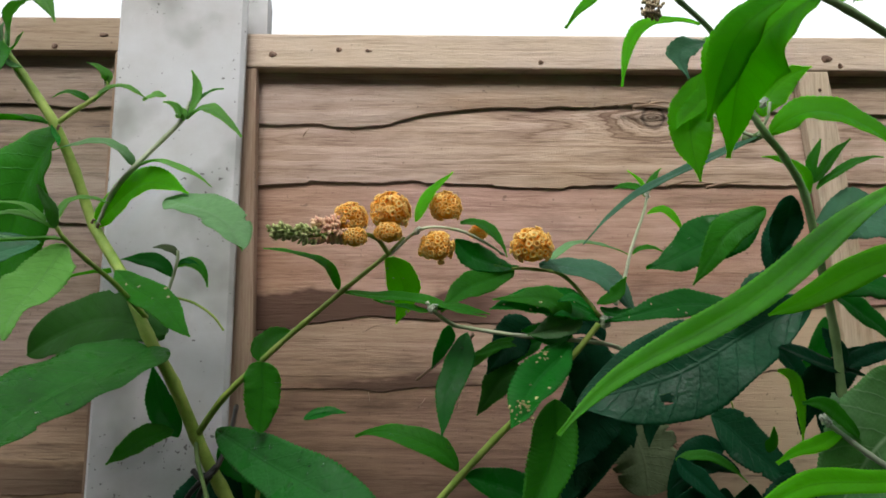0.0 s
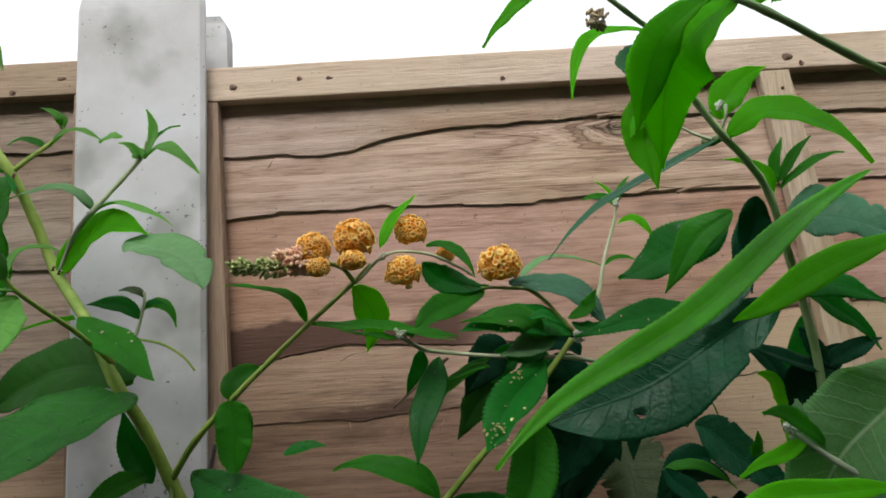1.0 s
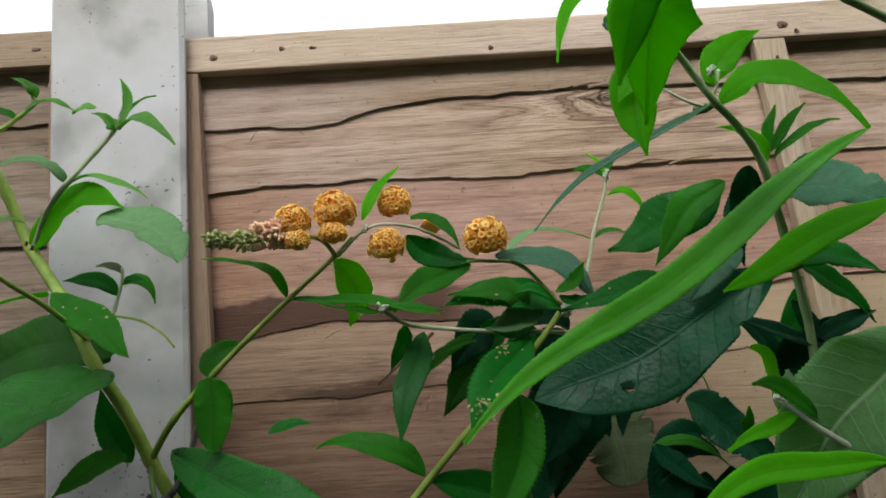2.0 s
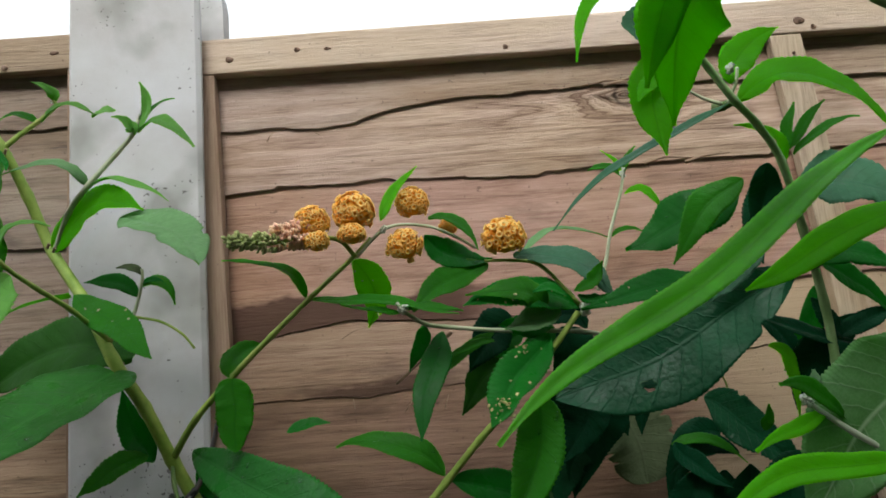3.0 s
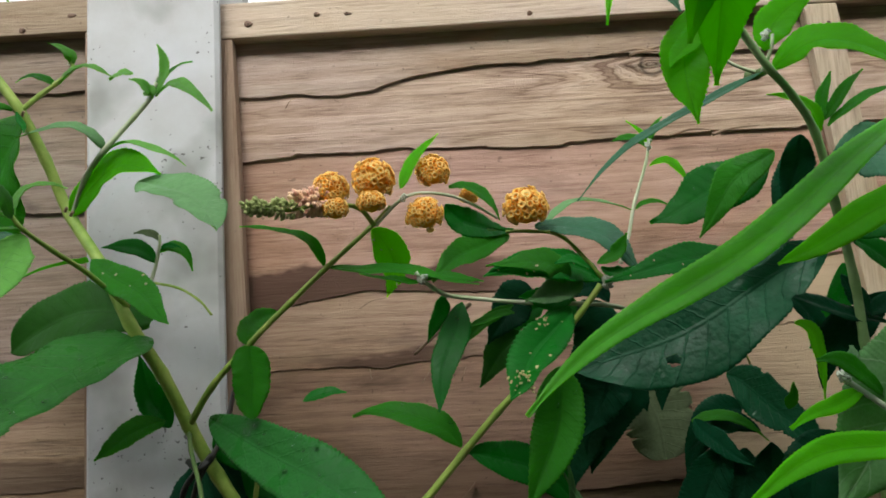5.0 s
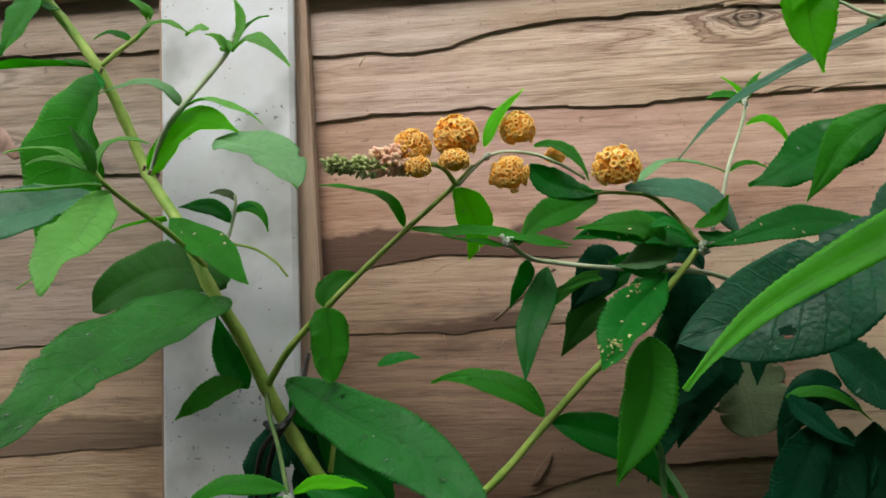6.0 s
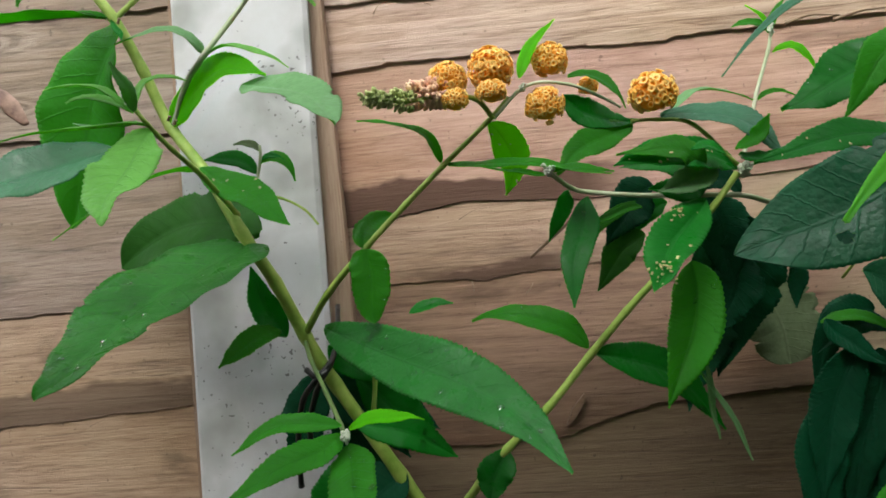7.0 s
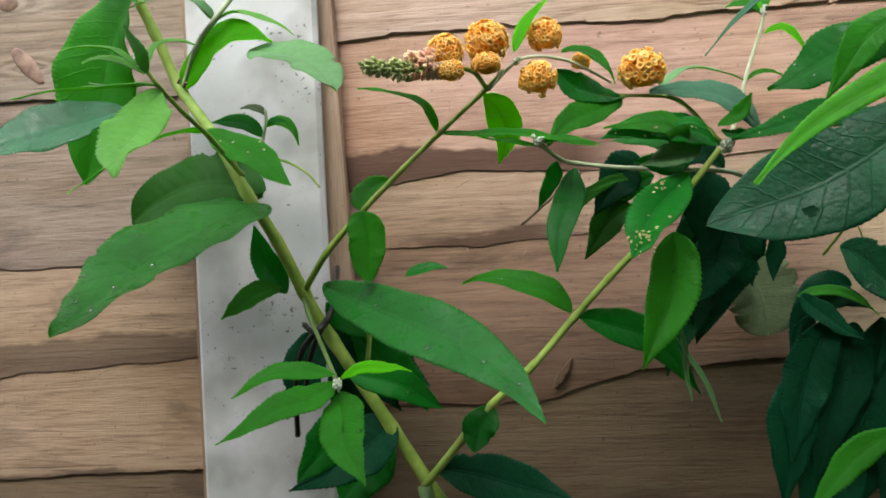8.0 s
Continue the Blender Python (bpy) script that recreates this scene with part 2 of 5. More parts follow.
def leaf_material(name, base, rib, through_colour, share, rough=0.48, quilt=0.5, ribs=0.16, gloss=0.13, groove=0.6):
    """A leaf: pale midrib and side veins along the UV map, a waxy sheen, and light passing through the blade."""
    m, n, l, bsdf = material(name)
    uv = n.new("ShaderNodeUVMap").outputs[0]
    sep = n.new("ShaderNodeSeparateXYZ")
    l.new(uv, sep.inputs[0])
    side = math_node(n, l, "ABSOLUTE", math_node(n, l, "SUBTRACT", math_node(n, l, "MULTIPLY", sep.outputs[1], 2.0), 1.0))
    wob = math_node(n, l, "MULTIPLY", noise_node(n, l, uv, 9.0, 2), 0.025)
    run = math_node(n, l, "ADD", math_node(n, l, "SUBTRACT", sep.outputs[0], math_node(n, l, "MULTIPLY", side, 0.13)), wob)
    wave = math_node(n, l, "ABSOLUTE", math_node(n, l, "SINE", math_node(n, l, "MULTIPLY", run, 38.0)))
    vein = ramp(n, [(0.0, (1, 1, 1)), (0.22, (0, 0, 0))])
    l.new(wave, vein.inputs[0])
    mid = ramp(n, [(0.01, (1, 1, 1)), (0.05, (0, 0, 0))])
    l.new(side, mid.inputs[0])
    net = n.new("ShaderNodeTexVoronoi")
    net.feature = "DISTANCE_TO_EDGE"
    net.inputs["Scale"].default_value = 34.0
    l.new(uv, net.inputs["Vector"])
    cells = ramp(n, [(0.0, (1, 1, 1)), (0.12, (0, 0, 0))])
    l.new(net.outputs["Distance"], cells.inputs[0])
    co = n.new("ShaderNodeTexCoord").outputs["Object"]
    info = n.new("ShaderNodeObjectInfo").outputs["Random"]
    blotch = math_node(n, l, "ADD", math_node(n, l, "MULTIPLY", noise_node(n, l, co, 30.0, 5, 0.6), 0.6), math_node(n, l, "MULTIPLY", noise_node(n, l, co, 260.0, 3, 0.6), 0.4))
    lighter, darker = tuple(min(1, v * 1.55) for v in base), tuple(v * 0.58 for v in base)
    tone = ramp(n, [(0.3, darker), (0.7, lighter)])
    l.new(math_node(n, l, "ADD", math_node(n, l, "MULTIPLY", blotch, 0.7), math_node(n, l, "MULTIPLY", info, 0.3)), tone.inputs[0])
    veins = math_node(n, l, "MAXIMUM", mid.outputs[0], math_node(n, l, "MAXIMUM", math_node(n, l, "MULTIPLY", vein.outputs[0], 0.5), math_node(n, l, "MULTIPLY", cells.outputs[0], 0.12)))
    c = mix_node(n, l, math_node(n, l, "MULTIPLY", veins, ribs), tone.outputs[0], rib)
    l.new(c, bsdf.inputs["Base Color"])
    # rain-wet patches are smoother than the dry blade
    patch = n.new("ShaderNodeMapRange")
    patch.inputs["From Min"].default_value, patch.inputs["From Max"].default_value = 0.38, 0.62
    patch.inputs["To Min"].default_value, patch.inputs["To Max"].default_value = rough - 0.14, rough + 0.22
    l.new(noise_node(n, l, co, 42.0, 4, 0.6), patch.inputs[0])
    l.new(patch.outputs[0], bsdf.inputs["Roughness"])
    bsdf.inputs["Specular IOR Level"].default_value = gloss
    relief = math_node(n, l, "SUBTRACT", 1.0, math_node(n, l, "MAXIMUM", mid.outputs[0], vein.outputs[0]))
    quilting = n.new("ShaderNodeTexVoronoi")
    quilting.inputs["Scale"].default_value = 340.0
    l.new(co, quilting.inputs["Vector"])
    crinkle = math_node(n, l, "SUBTRACT", noise_node(n, l, co, 120.0, 3, 0.6), math_node(n, l, "MULTIPLY", quilting.outputs["Distance"], 0.35))
    bump_node(n, l, math_node(n, l, "ADD", math_node(n, l, "MULTIPLY", relief, groove), crinkle), quilt, 0.0010, bsdf)
    glow = n.new("ShaderNodeBsdfTranslucent")
    l.new(mix_node(n, l, math_node(n, l, "MULTIPLY", veins, 0.25), through_colour, rib), glow.inputs[0])
    both = n.new("ShaderNodeMixShader")
    both.inputs[0].default_value = share
    l.new(bsdf.outputs[0], both.inputs[1])
    l.new(glow.outputs[0], both.inputs[2])
    l.new(both.outputs[0], n["Material Output"].inputs[0])
    return m


UNDER = leaf_material("leaf_underside", (0.10, 0.24, 0.06), (0.24, 0.38, 0.15), (0.24, 0.80, 0.03), 0.5, 0.7, 0.3, 0.4)
mid = leaf_material("leaf_green", (0.022, 0.150, 0.009), (0.055, 0.23, 0.025), (0.17, 0.60, 0.014), 0.40, quilt=0.7)
dark = leaf_material("leaf_dark_green", (0.006, 0.104, 0.009), (0.005, 0.062, 0.007), (0.035, 0.52, 0.010), 0.30, 0.38, 0.3)
wet_leaf = leaf_material("leaf_wet_green", (0.011, 0.108, 0.013), (0.014, 0.10, 0.016), (0.06, 0.50, 0.012), 0.24, 0.34, 0.75, gloss=0.24, groove=0.22)
# the lighter base colour carries part of the sky sheen
sheen_leaf = leaf_material("leaf_sheen_green", (0.030, 0.185, 0.022), (0.06, 0.24, 0.04), (0.10, 0.58, 0.015), 0.30, 0.38, 0.8, gloss=0.25)
sea_leaf = leaf_material("leaf_sea_green", (0.018, 0.095, 0.036), (0.025, 0.11, 0.05), (0.04, 0.30, 0.05), 0.16, 0.36, 0.6, gloss=0.30, groove=0.2)
long_leaf = leaf_material("leaf_long_light_green", (0.085, 0.40, 0.012), (0.15, 0.50, 0.03), (0.38, 1, 0.012), 0.56, 0.42, 0.3, gloss=0.45)
# two darker greens for inner and back leaves, their shade put into the colour
deep_shade = leaf_material("leaf_deep_shade_green", (0.0035, 0.041, 0.017), (0.006, 0.056, 0.025), (0.016, 0.18, 0.033), 0.12, 0.45, 0.5, gloss=0.08)
shade = leaf_material("leaf_shade_green", (0.018, 0.075, 0.010), (0.03, 0.10, 0.015), (0.08, 0.34, 0.015), 0.3, 0.6, 0.3, 0.08)
light = leaf_material("leaf_light_green", (0.085, 0.37, 0.006), (0.15, 0.46, 0.022), (0.42, 1, 0.010), 0.64)
young = leaf_material("leaf_young", (0.115, 0.30, 0.060), (0.20, 0.42, 0.13), (0.28, 0.62, 0.05), 0.42, 0.45, 0.7, 0.3)
pale = leaf_material("leaf_downy", (0.12, 0.25, 0.105), (0.22, 0.36, 0.18), (0.20, 0.44, 0.07), 0.30, 0.55)
blue_green = leaf_material("leaf_blue_green", (0.007, 0.078, 0.030), (0.012, 0.10, 0.044), (0.022, 0.26, 0.045), 0.14, 0.44, 1.0, 0.12, gloss=0.18, groove=0.28)
# greyer base colour stands in for sky sheen on the blade
sheen_grey = leaf_material("leaf_sheen_grey", (0.042, 0.125, 0.070), (0.03, 0.085, 0.05), (0.12, 0.34, 0.09), 0.22, 0.42)
dry = leaf_material("leaf_withered", (0.095, 0.125, 0.065), (0.15, 0.17, 0.10), (0.16, 0.20, 0.08), 0.15, 0.8)
under = leaf_material("leaf_underside_near", (0.15, 0.34, 0.125), (0.40, 0.60, 0.33), (0.17, 0.52, 0.06), 0.34, 0.7, 0.3, 1.0)


def bark(name, a, b):
    m, n, l, bsdf = material(name)
    co = n.new("ShaderNodeTexCoord").outputs["Object"]
    tone = ramp(n, [(0.35, a), (0.65, b)])
    l.new(noise_node(n, l, co, 55.0, 5, 0.6), tone.inputs[0])
    l.new(tone.outputs[0], bsdf.inputs["Base Color"])
    bsdf.inputs["Roughness"].default_value = 0.6
    bump_node(n, l, noise_node(n, l, co, 300.0, 4), 0.3, 0.0005, bsdf)
    return m


bark_green = bark("stem_green", (0.17, 0.29, 0.03), (0.33, 0.44, 0.085))
bark_mid = bark("stem_mid_green", (0.05, 0.11, 0.02), (0.11, 0.18, 0.045))
bark_young = bark("stem_fresh_green", (0.20, 0.37, 0.12), (0.34, 0.52, 0.22))
bark_white = bark("stem_white", (0.30, 0.38, 0.24), (0.52, 0.57, 0.44))
bark_pale = bark("stem_downy", (0.34, 0.41, 0.22), (0.50, 0.55, 0.38))
bark_dry = bark("stem_dry", (0.16, 0.10, 0.06), (0.30, 0.20, 0.12))
KNOT_WOOD = bark("knot_wood", (0.10, 0.052, 0.03), (0.25, 0.15, 0.095))
PINK_KNOT = bark("pink_knot_wood", (0.09, 0.046, 0.030), (0.34, 0.21, 0.155))

WATER, n, l, bsdf = material("water")
bsdf.inputs["Base Color"].default_value = (1, 1, 1, 1)
bsdf.inputs["Roughness"].default_value = 0.02
bsdf.inputs["IOR"].default_value = 1.33
bsdf.inputs["Transmission Weight"].default_value = 1.0


def petal(name, a, b, rough=0.6, share=0.25, soft=0.0):
    m, n, l, bsdf = material(name)
    co = n.new("ShaderNodeTexCoord").outputs["Object"]
    island = n.new("ShaderNodeNewGeometry").outputs["Random Per Island"]
    tone = ramp(n, [(0.2, a), (0.8, b)])
    l.new(math_node(n, l, "ADD", math_node(n, l, "MULTIPLY", island, 0.6), math_node(n, l, "MULTIPLY", noise_node(n, l, co, 220.0, 3), 0.4)), tone.inputs[0])
    l.new(tone.outputs[0], bsdf.inputs["Base Color"])
    bsdf.inputs["Roughness"].default_value = rough
    bsdf.inputs["Subsurface Weight"].default_value = soft
    bsdf.inputs["Subsurface Scale"].default_value = 0.003
    bsdf.inputs["Subsurface Radius"].default_value = (1.0, 0.5, 0.15)
    glow = n.new("ShaderNodeBsdfTranslucent")
    l.new(tone.outputs[0], glow.inputs[0])
    both = n.new("ShaderNodeMixShader")
    both.inputs[0].default_value = share
    l.new(bsdf.outputs[0], both.inputs[1])
    l.new(glow.outputs[0], both.inputs[2])
    l.new(both.outputs[0], n["Material Output"].inputs[0])
    return m


PETAL = petal("orange_petal", (1.0, 0.60, 0.08), (1.0, 0.83, 0.32), share=0.4)
THROAT = petal("deep_orange_throat", (1.0, 0.42, 0.013), (1.0, 0.54, 0.045), share=0.35)
BUD_PINK = petal("pink_buds", (0.80, 0.46, 0.34), (1.0, 0.78, 0.52), share=0.3)
BUD_GREEN = petal("green_buds", (0.20, 0.26, 0.07), (0.58, 0.64, 0.26), share=0.25)
BUD_DRY = petal("withered_buds", (0.30, 0.22, 0.12), (0.58, 0.48, 0.30), share=0.1)
BUD_WHITE = petal("downy_bud", (0.36, 0.42, 0.29), (0.58, 0.62, 0.50), share=0.05)
CRUMB = petal("dry_floret", (0.30, 0.30, 0.08), (0.52, 0.50, 0.20), share=0.05)

WIRE, n, l, bsdf = material("black_wire")
co = n.new("ShaderNodeTexCoord").outputs["Object"]
tone = ramp(n, [(0.3, (0.004, 0.004, 0.004)), (0.7, (0.010, 0.010, 0.010))])
l.new(noise_node(n, l, co, 90.0), tone.inputs[0])
l.new(tone.outputs[0], bsdf.inputs["Base Color"])
bsdf.inputs["Roughness"].default_value = 0.4
NAIL, n, l, bsdf = material("rusty_nail")
co = n.new("ShaderNodeTexCoord").outputs["Object"]
tone = ramp(n, [(0.3, (0.05, 0.03, 0.02)), (0.7, (0.14, 0.075, 0.045))])
l.new(noise_node(n, l, co, 700.0), tone.inputs[0])
l.new(tone.outputs[0], bsdf.inputs["Base Color"])
bsdf.inputs["Roughness"].default_value, bsdf.inputs["Metallic"].default_value = 0.6, 0.5
PLASTER, n, l, bsdf = material("grey_plaster")
co = n.new("ShaderNodeTexCoord").outputs["Object"]
tone = ramp(n, [(0.3, (0.07, 0.07, 0.055)), (0.7, (0.13, 0.12, 0.10))])
l.new(noise_node(n, l, co, 3.0, 8), tone.inputs[0])
l.new(tone.outputs[0], bsdf.inputs["Base Color"])
bsdf.inputs["Roughness"].default_value = 0.9

# ---- builders ----


def adopt(ob, parent):
    ob.parent = parent
    if parent.parent is None:
        ob.matrix_parent_inverse = Matrix.Translation(-parent.location)


def link(name, verts, faces, mat, parent=None, smooth=False, mats=(), index=None, uv=None):
    me = bpy.data.meshes.new(name)
    me.from_pydata([tuple(v) for v in verts], [], faces)
    for k in (mat, *mats):
        me.materials.append(k)
    if index is not None:
        me.polygons.foreach_set("material_index", index)
    if smooth:
        me.polygons.foreach_set("use_smooth", [True] * len(me.polygons))
    if uv is not None:
        layer = me.uv_layers.new(name="UVMap")
        loops = np.zeros(len(me.loops), dtype=np.int32)
        me.loops.foreach_get("vertex_index", loops)
        layer.data.foreach_set("uv", np.asarray(uv)[loops].ravel())
    me.update()
    ob = new(name, me)
    if parent is not None:
        adopt(ob, parent)
    return ob


def part(name, bm, mat, parent, label=""):
    me = bpy.data.meshes.new(name)
    bm.to_mesh(me)
    bm.free()
    me.materials.append(mat)
    ob = new(name, me)
    adopt(ob, parent)
    return tagged(ob, label)


def box(name, lo, hi, mat, parent, label="", bevel=0.0015, lean=0.0):
    """A sawn timber; lean: how far its foot is shifted along x per metre of height."""
    bm = bmesh.new()
    bmesh.ops.create_cube(bm, size=1)
    for v in bm.verts:
        v.co = Vector([lo[i] + (v.co[i] + 0.5) * (hi[i] - lo[i]) for i in range(3)])
        v.co.x += lean * (hi[2] - v.co.z)
    bmesh.ops.bevel(bm, geom=bm.edges[:], offset=bevel, segments=2, affect="EDGES", profile=0.6)
    return part(name, bm, mat, parent, label)


def empty(name, at, label, category, group="", kind=""):
    ob = new(name)
    ob.location = at
    return tagged(ob, label, category, group, kind)


def smoothed(pts, u):
    """A smooth curve through points: Catmull-Rom at u from 0 to 1."""
    p = np.asarray(pts, float)
    p = np.vstack([2 * p[0] - p[1], p, 2 * p[-1] - p[-2]])
    s = np.clip(u, 0, 1) * (len(p) - 3)
    i = np.minimum(s.astype(int), len(p) - 4)
    k = (s - i)[:, None]
    a, b, c, d = p[i], p[i + 1], p[i + 2], p[i + 3]
    return 0.5 * (2 * b + (c - a) * k + (2 * a - 5 * b + 4 * c - d) * k ** 2 + (3 * b - a - 3 * c + d) * k ** 3)


def stem(parent, pts, r0, r1, mat, sides=8, name="branch"):
    n = 6 * (len(pts) - 1) + 1
    u = np.linspace(0, 1, n)
    c = smoothed(pts, u)
    tan = np.gradient(c, axis=0)
    tan /= np.linalg.norm(tan, axis=1)[:, None]
    ref = np.array((0.31, -0.9, 0.3))
    s = np.cross(tan, ref)
    s /= np.linalg.norm(s, axis=1)[:, None]
    t = np.cross(s, tan)
    knots = np.abs(((u * (len(pts) - 1) + 0.5) % 1) - 0.5)
    r = (r0 + (r1 - r0) * u) * (1 + 0.15 * np.exp(-(knots / 0.07) ** 2))
    ang = np.linspace(0, 2 * np.pi, sides, endpoint=False)
    ring = np.cos(ang)[None, :, None] * s[:, None] + np.sin(ang)[None, :, None] * t[:, None]
    v = (c[:, None] + r[:, None, None] * ring).reshape(-1, 3)
    f = [(i * sides + k, i * sides + (k + 1) % sides, (i + 1) * sides + (k + 1) % sides, (i + 1) * sides + k) for i in range(n - 1) for k in range(sides)]
    f += [tuple(range(sides - 1, -1, -1)), tuple(range((n - 1) * sides, n * sides))]
    return link(name, v, f, mat, parent, smooth=True)


# blades face the camera's side, tipped up
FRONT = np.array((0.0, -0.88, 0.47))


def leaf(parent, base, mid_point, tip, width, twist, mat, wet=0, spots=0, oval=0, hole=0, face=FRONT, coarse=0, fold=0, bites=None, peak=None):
    """A toothed, veined blade of two skins, folded along its midrib; points and width fit the camera's view, and twist
    turns it about the midrib out of facing the viewer.
    """
    base, mid_point, tip = (np.asarray(p, float) for p in (base, mid_point, tip))
    rnd = np.random.RandomState(int(abs(base[0] * 7919 + tip[2] * 104729 + tip[0] * 1299709)) % 2 ** 31)
    length = np.linalg.norm(mid_point - base) + np.linalg.norm(tip - mid_point)
    big = min(1.0, width / 0.03)
    fine = 0.45 if base[1] < -0.3 else 1.0
    teeth = 11 if coarse else int(np.clip(length / (0.0029 * fine), 9, 64))
    step = 2 if coarse else 3
    n, across = step * teeth + 1, 4 if coarse else (24 if hole else (14 if width > 0.016 else 8))
    u = np.linspace(0, 1, n)
    ctrl = 2 * mid_point - 0.5 * (base + tip)
    rib = ((1 - u) ** 2)[:, None] * base + (2 * u * (1 - u))[:, None] * ctrl + (u ** 2)[:, None] * tip
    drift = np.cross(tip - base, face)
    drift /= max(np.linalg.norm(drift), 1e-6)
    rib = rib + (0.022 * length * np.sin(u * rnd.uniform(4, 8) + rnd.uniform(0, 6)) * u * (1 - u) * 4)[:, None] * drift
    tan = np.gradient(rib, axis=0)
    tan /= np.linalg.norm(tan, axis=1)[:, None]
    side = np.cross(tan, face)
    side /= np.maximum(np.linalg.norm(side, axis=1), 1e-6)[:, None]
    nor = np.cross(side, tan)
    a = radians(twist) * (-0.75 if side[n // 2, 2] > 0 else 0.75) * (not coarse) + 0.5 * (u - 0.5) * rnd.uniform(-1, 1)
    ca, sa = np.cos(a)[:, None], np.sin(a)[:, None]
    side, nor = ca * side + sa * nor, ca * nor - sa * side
    # outline: p and q set how blunt the foot and the tip are
    p, q = peak or ((0.42, 0.92) if oval == 2 else (0.62, 0.74) if oval else (0.80, 1.12))
    prof = (u + 0.004) ** p * (1 - u) ** q
    prof /= prof.max()
    v = np.linspace(-1, 1, across + 1)
    half = np.empty((n, across + 1))
    bites = (1 if width > 0.032 and rnd.rand() < 0.5 else 0) if bites is None else bites
    for k, way in ((v < 0, -1), (v >= 0, 1)):
        uneven = 1 + 0.045 * np.sin(u * rnd.uniform(7, 12) + rnd.uniform(0, 6)) + 0.025 * np.sin(u * rnd.uniform(18, 26) + rnd.uniform(0, 6))
        saw = (np.arange(n) % step) / (step - 1) if step > 1 else 0 * u
        cut = fine * (0.5 if hole else 1.0) * (0.00085 * big + 0.0002) * (0.7 + 0.6 * rnd.rand(n)) * saw * np.sin(np.pi * np.clip(u, 0, 1)) ** 0.5
        h = 0.5 * width * prof * uneven - (cut if not coarse else 0.06 * 0.5 * width * prof * saw)
        for _ in range(bites):
            at, deep_in, long_in = rnd.uniform(0.2, 0.8), rnd.uniform(0.08, 0.2), rnd.uniform(0.012, 0.03)
            h = h * (1 - deep_in * np.exp(-((u - at) / long_in) ** 4))
        half[:, k] = np.maximum(h, 0.0004)[:, None] + 0.0003
    widest = 0.5 * width
    av = np.abs(v)[None]
    crease, wave = fold or rnd.uniform(0.12, 0.30), rnd.uniform(0.04, 0.11)
    ph = rnd.uniform(0, 6.28, 4)
    lift = crease * half * (av - 0.35 * av ** 3)
    lift = lift + wave * widest * (v ** 2)[None] * np.sin(u[:, None] * rnd.uniform(8, 14) + np.where(v > 0, ph[0], ph[1])[None])
    lift = lift + 0.035 * widest * (v ** 2)[None] * np.sin(u[:, None] * rnd.uniform(24, 36) + np.where(v > 0, ph[2], ph[3])[None])
    if not coarse:
        # side veins pressed in, the blade swelling up between them, and a groove along the midrib
        run = (u[:, None] - 0.13 * av + 0.012 * np.sin(u[:, None] * 17 + ph[2] + 2 * v[None])) * 38
        swell = np.abs(np.sin(run)) ** 0.6
        lift = lift + 0.00042 * big * (0.18 if hole else 1.0) * (swell - 0.6) * np.clip(av * 5, 0, 1) * (1 - 0.6 * av ** 3)
        lift = lift - (0.0003 if hole else 0.0006) * big * np.exp(-(av / 0.06) ** 2)
    top = rib[:, None] + side[:, None] * (v[None, :, None] * half[..., None]) + nor[:, None] * lift[..., None]
    thick = 0.00022 + 0.0009 * np.exp(-(v / 0.09) ** 2)[None, :, None] * (1 - 0.8 * u)[:, None, None]
    low = top - nor[:, None] * thick
    w = across + 1
    verts = np.vstack([top.reshape(-1, 3), low.reshape(-1, 3)])
    uv = np.stack(np.broadcast_arrays(u[:, None], (v[None] + 1) / 2), -1).reshape(-1, 2)
    uv = np.vstack([uv, uv])
    m = n * w
    i, k = (g.ravel() for g in np.meshgrid(np.arange(n - 1), np.arange(across), indexing="ij"))
    if hole:
        keep = ((u[i] - 0.655) / 0.022) ** 2 + ((k - 6.5) / 1.9) ** 2 + 0.5 * np.sin(3 * k + 90 * u[i]) > 1
        i, k = i[keep], k[keep]
    quad = np.stack([i * w + k, (i + 1) * w + k, (i + 1) * w + k + 1, i * w + k + 1], 1)
    j = np.arange(n - 1)
    a0, b0 = j * w, (j + 1) * w
    rim = np.vstack([np.stack([a0, m + a0, m + b0, b0], 1), np.stack([b0, m + b0, m + a0, a0], 1) + across])
    faces = np.vstack([quad, m + quad[:, ::-1], rim]).tolist()
    index = [0] * len(quad) + [1] * len(quad) + [0] * len(rim)
    ob = link("leaf", verts.tolist(), faces, mat, parent, smooth=True, mats=(UNDER,), index=index, uv=uv)
    for k in range(wet):
        i, j = rnd.randint(int(0.15 * n), int(0.85 * n)), rnd.randint(1, across)
        bead = new("water_droplet", DROP)
        adopt(bead, parent)
        bead.matrix_basis = Matrix.Translation(Vector(top[i, j])) @ Vector(nor[i]).to_track_quat("Z", "Y").to_matrix().to_4x4() @ Matrix.Scale(rnd.uniform(0.0006, 0.0022), 4)
    for k in range(spots):
        i = int(n * np.clip(0.5 + 0.22 * rnd.randn(), 0.12, 0.9))
        j = rnd.randint(1, across)
        crumb = new("fallen_floret", CRUMBS[rnd.randint(3)])
        adopt(crumb, parent)
        crumb.matrix_basis = Matrix.Translation(Vector(top[i, j] + 0.0006 * nor[i])) @ Vector(nor[i]).to_track_quat("Z", "Y").to_matrix().to_4x4() @ Matrix.Rotation(rnd.uniform(0, 6), 4, "Z") @ Matrix.Scale(rnd.uniform(0.0007, 0.0016), 4)
    return ob


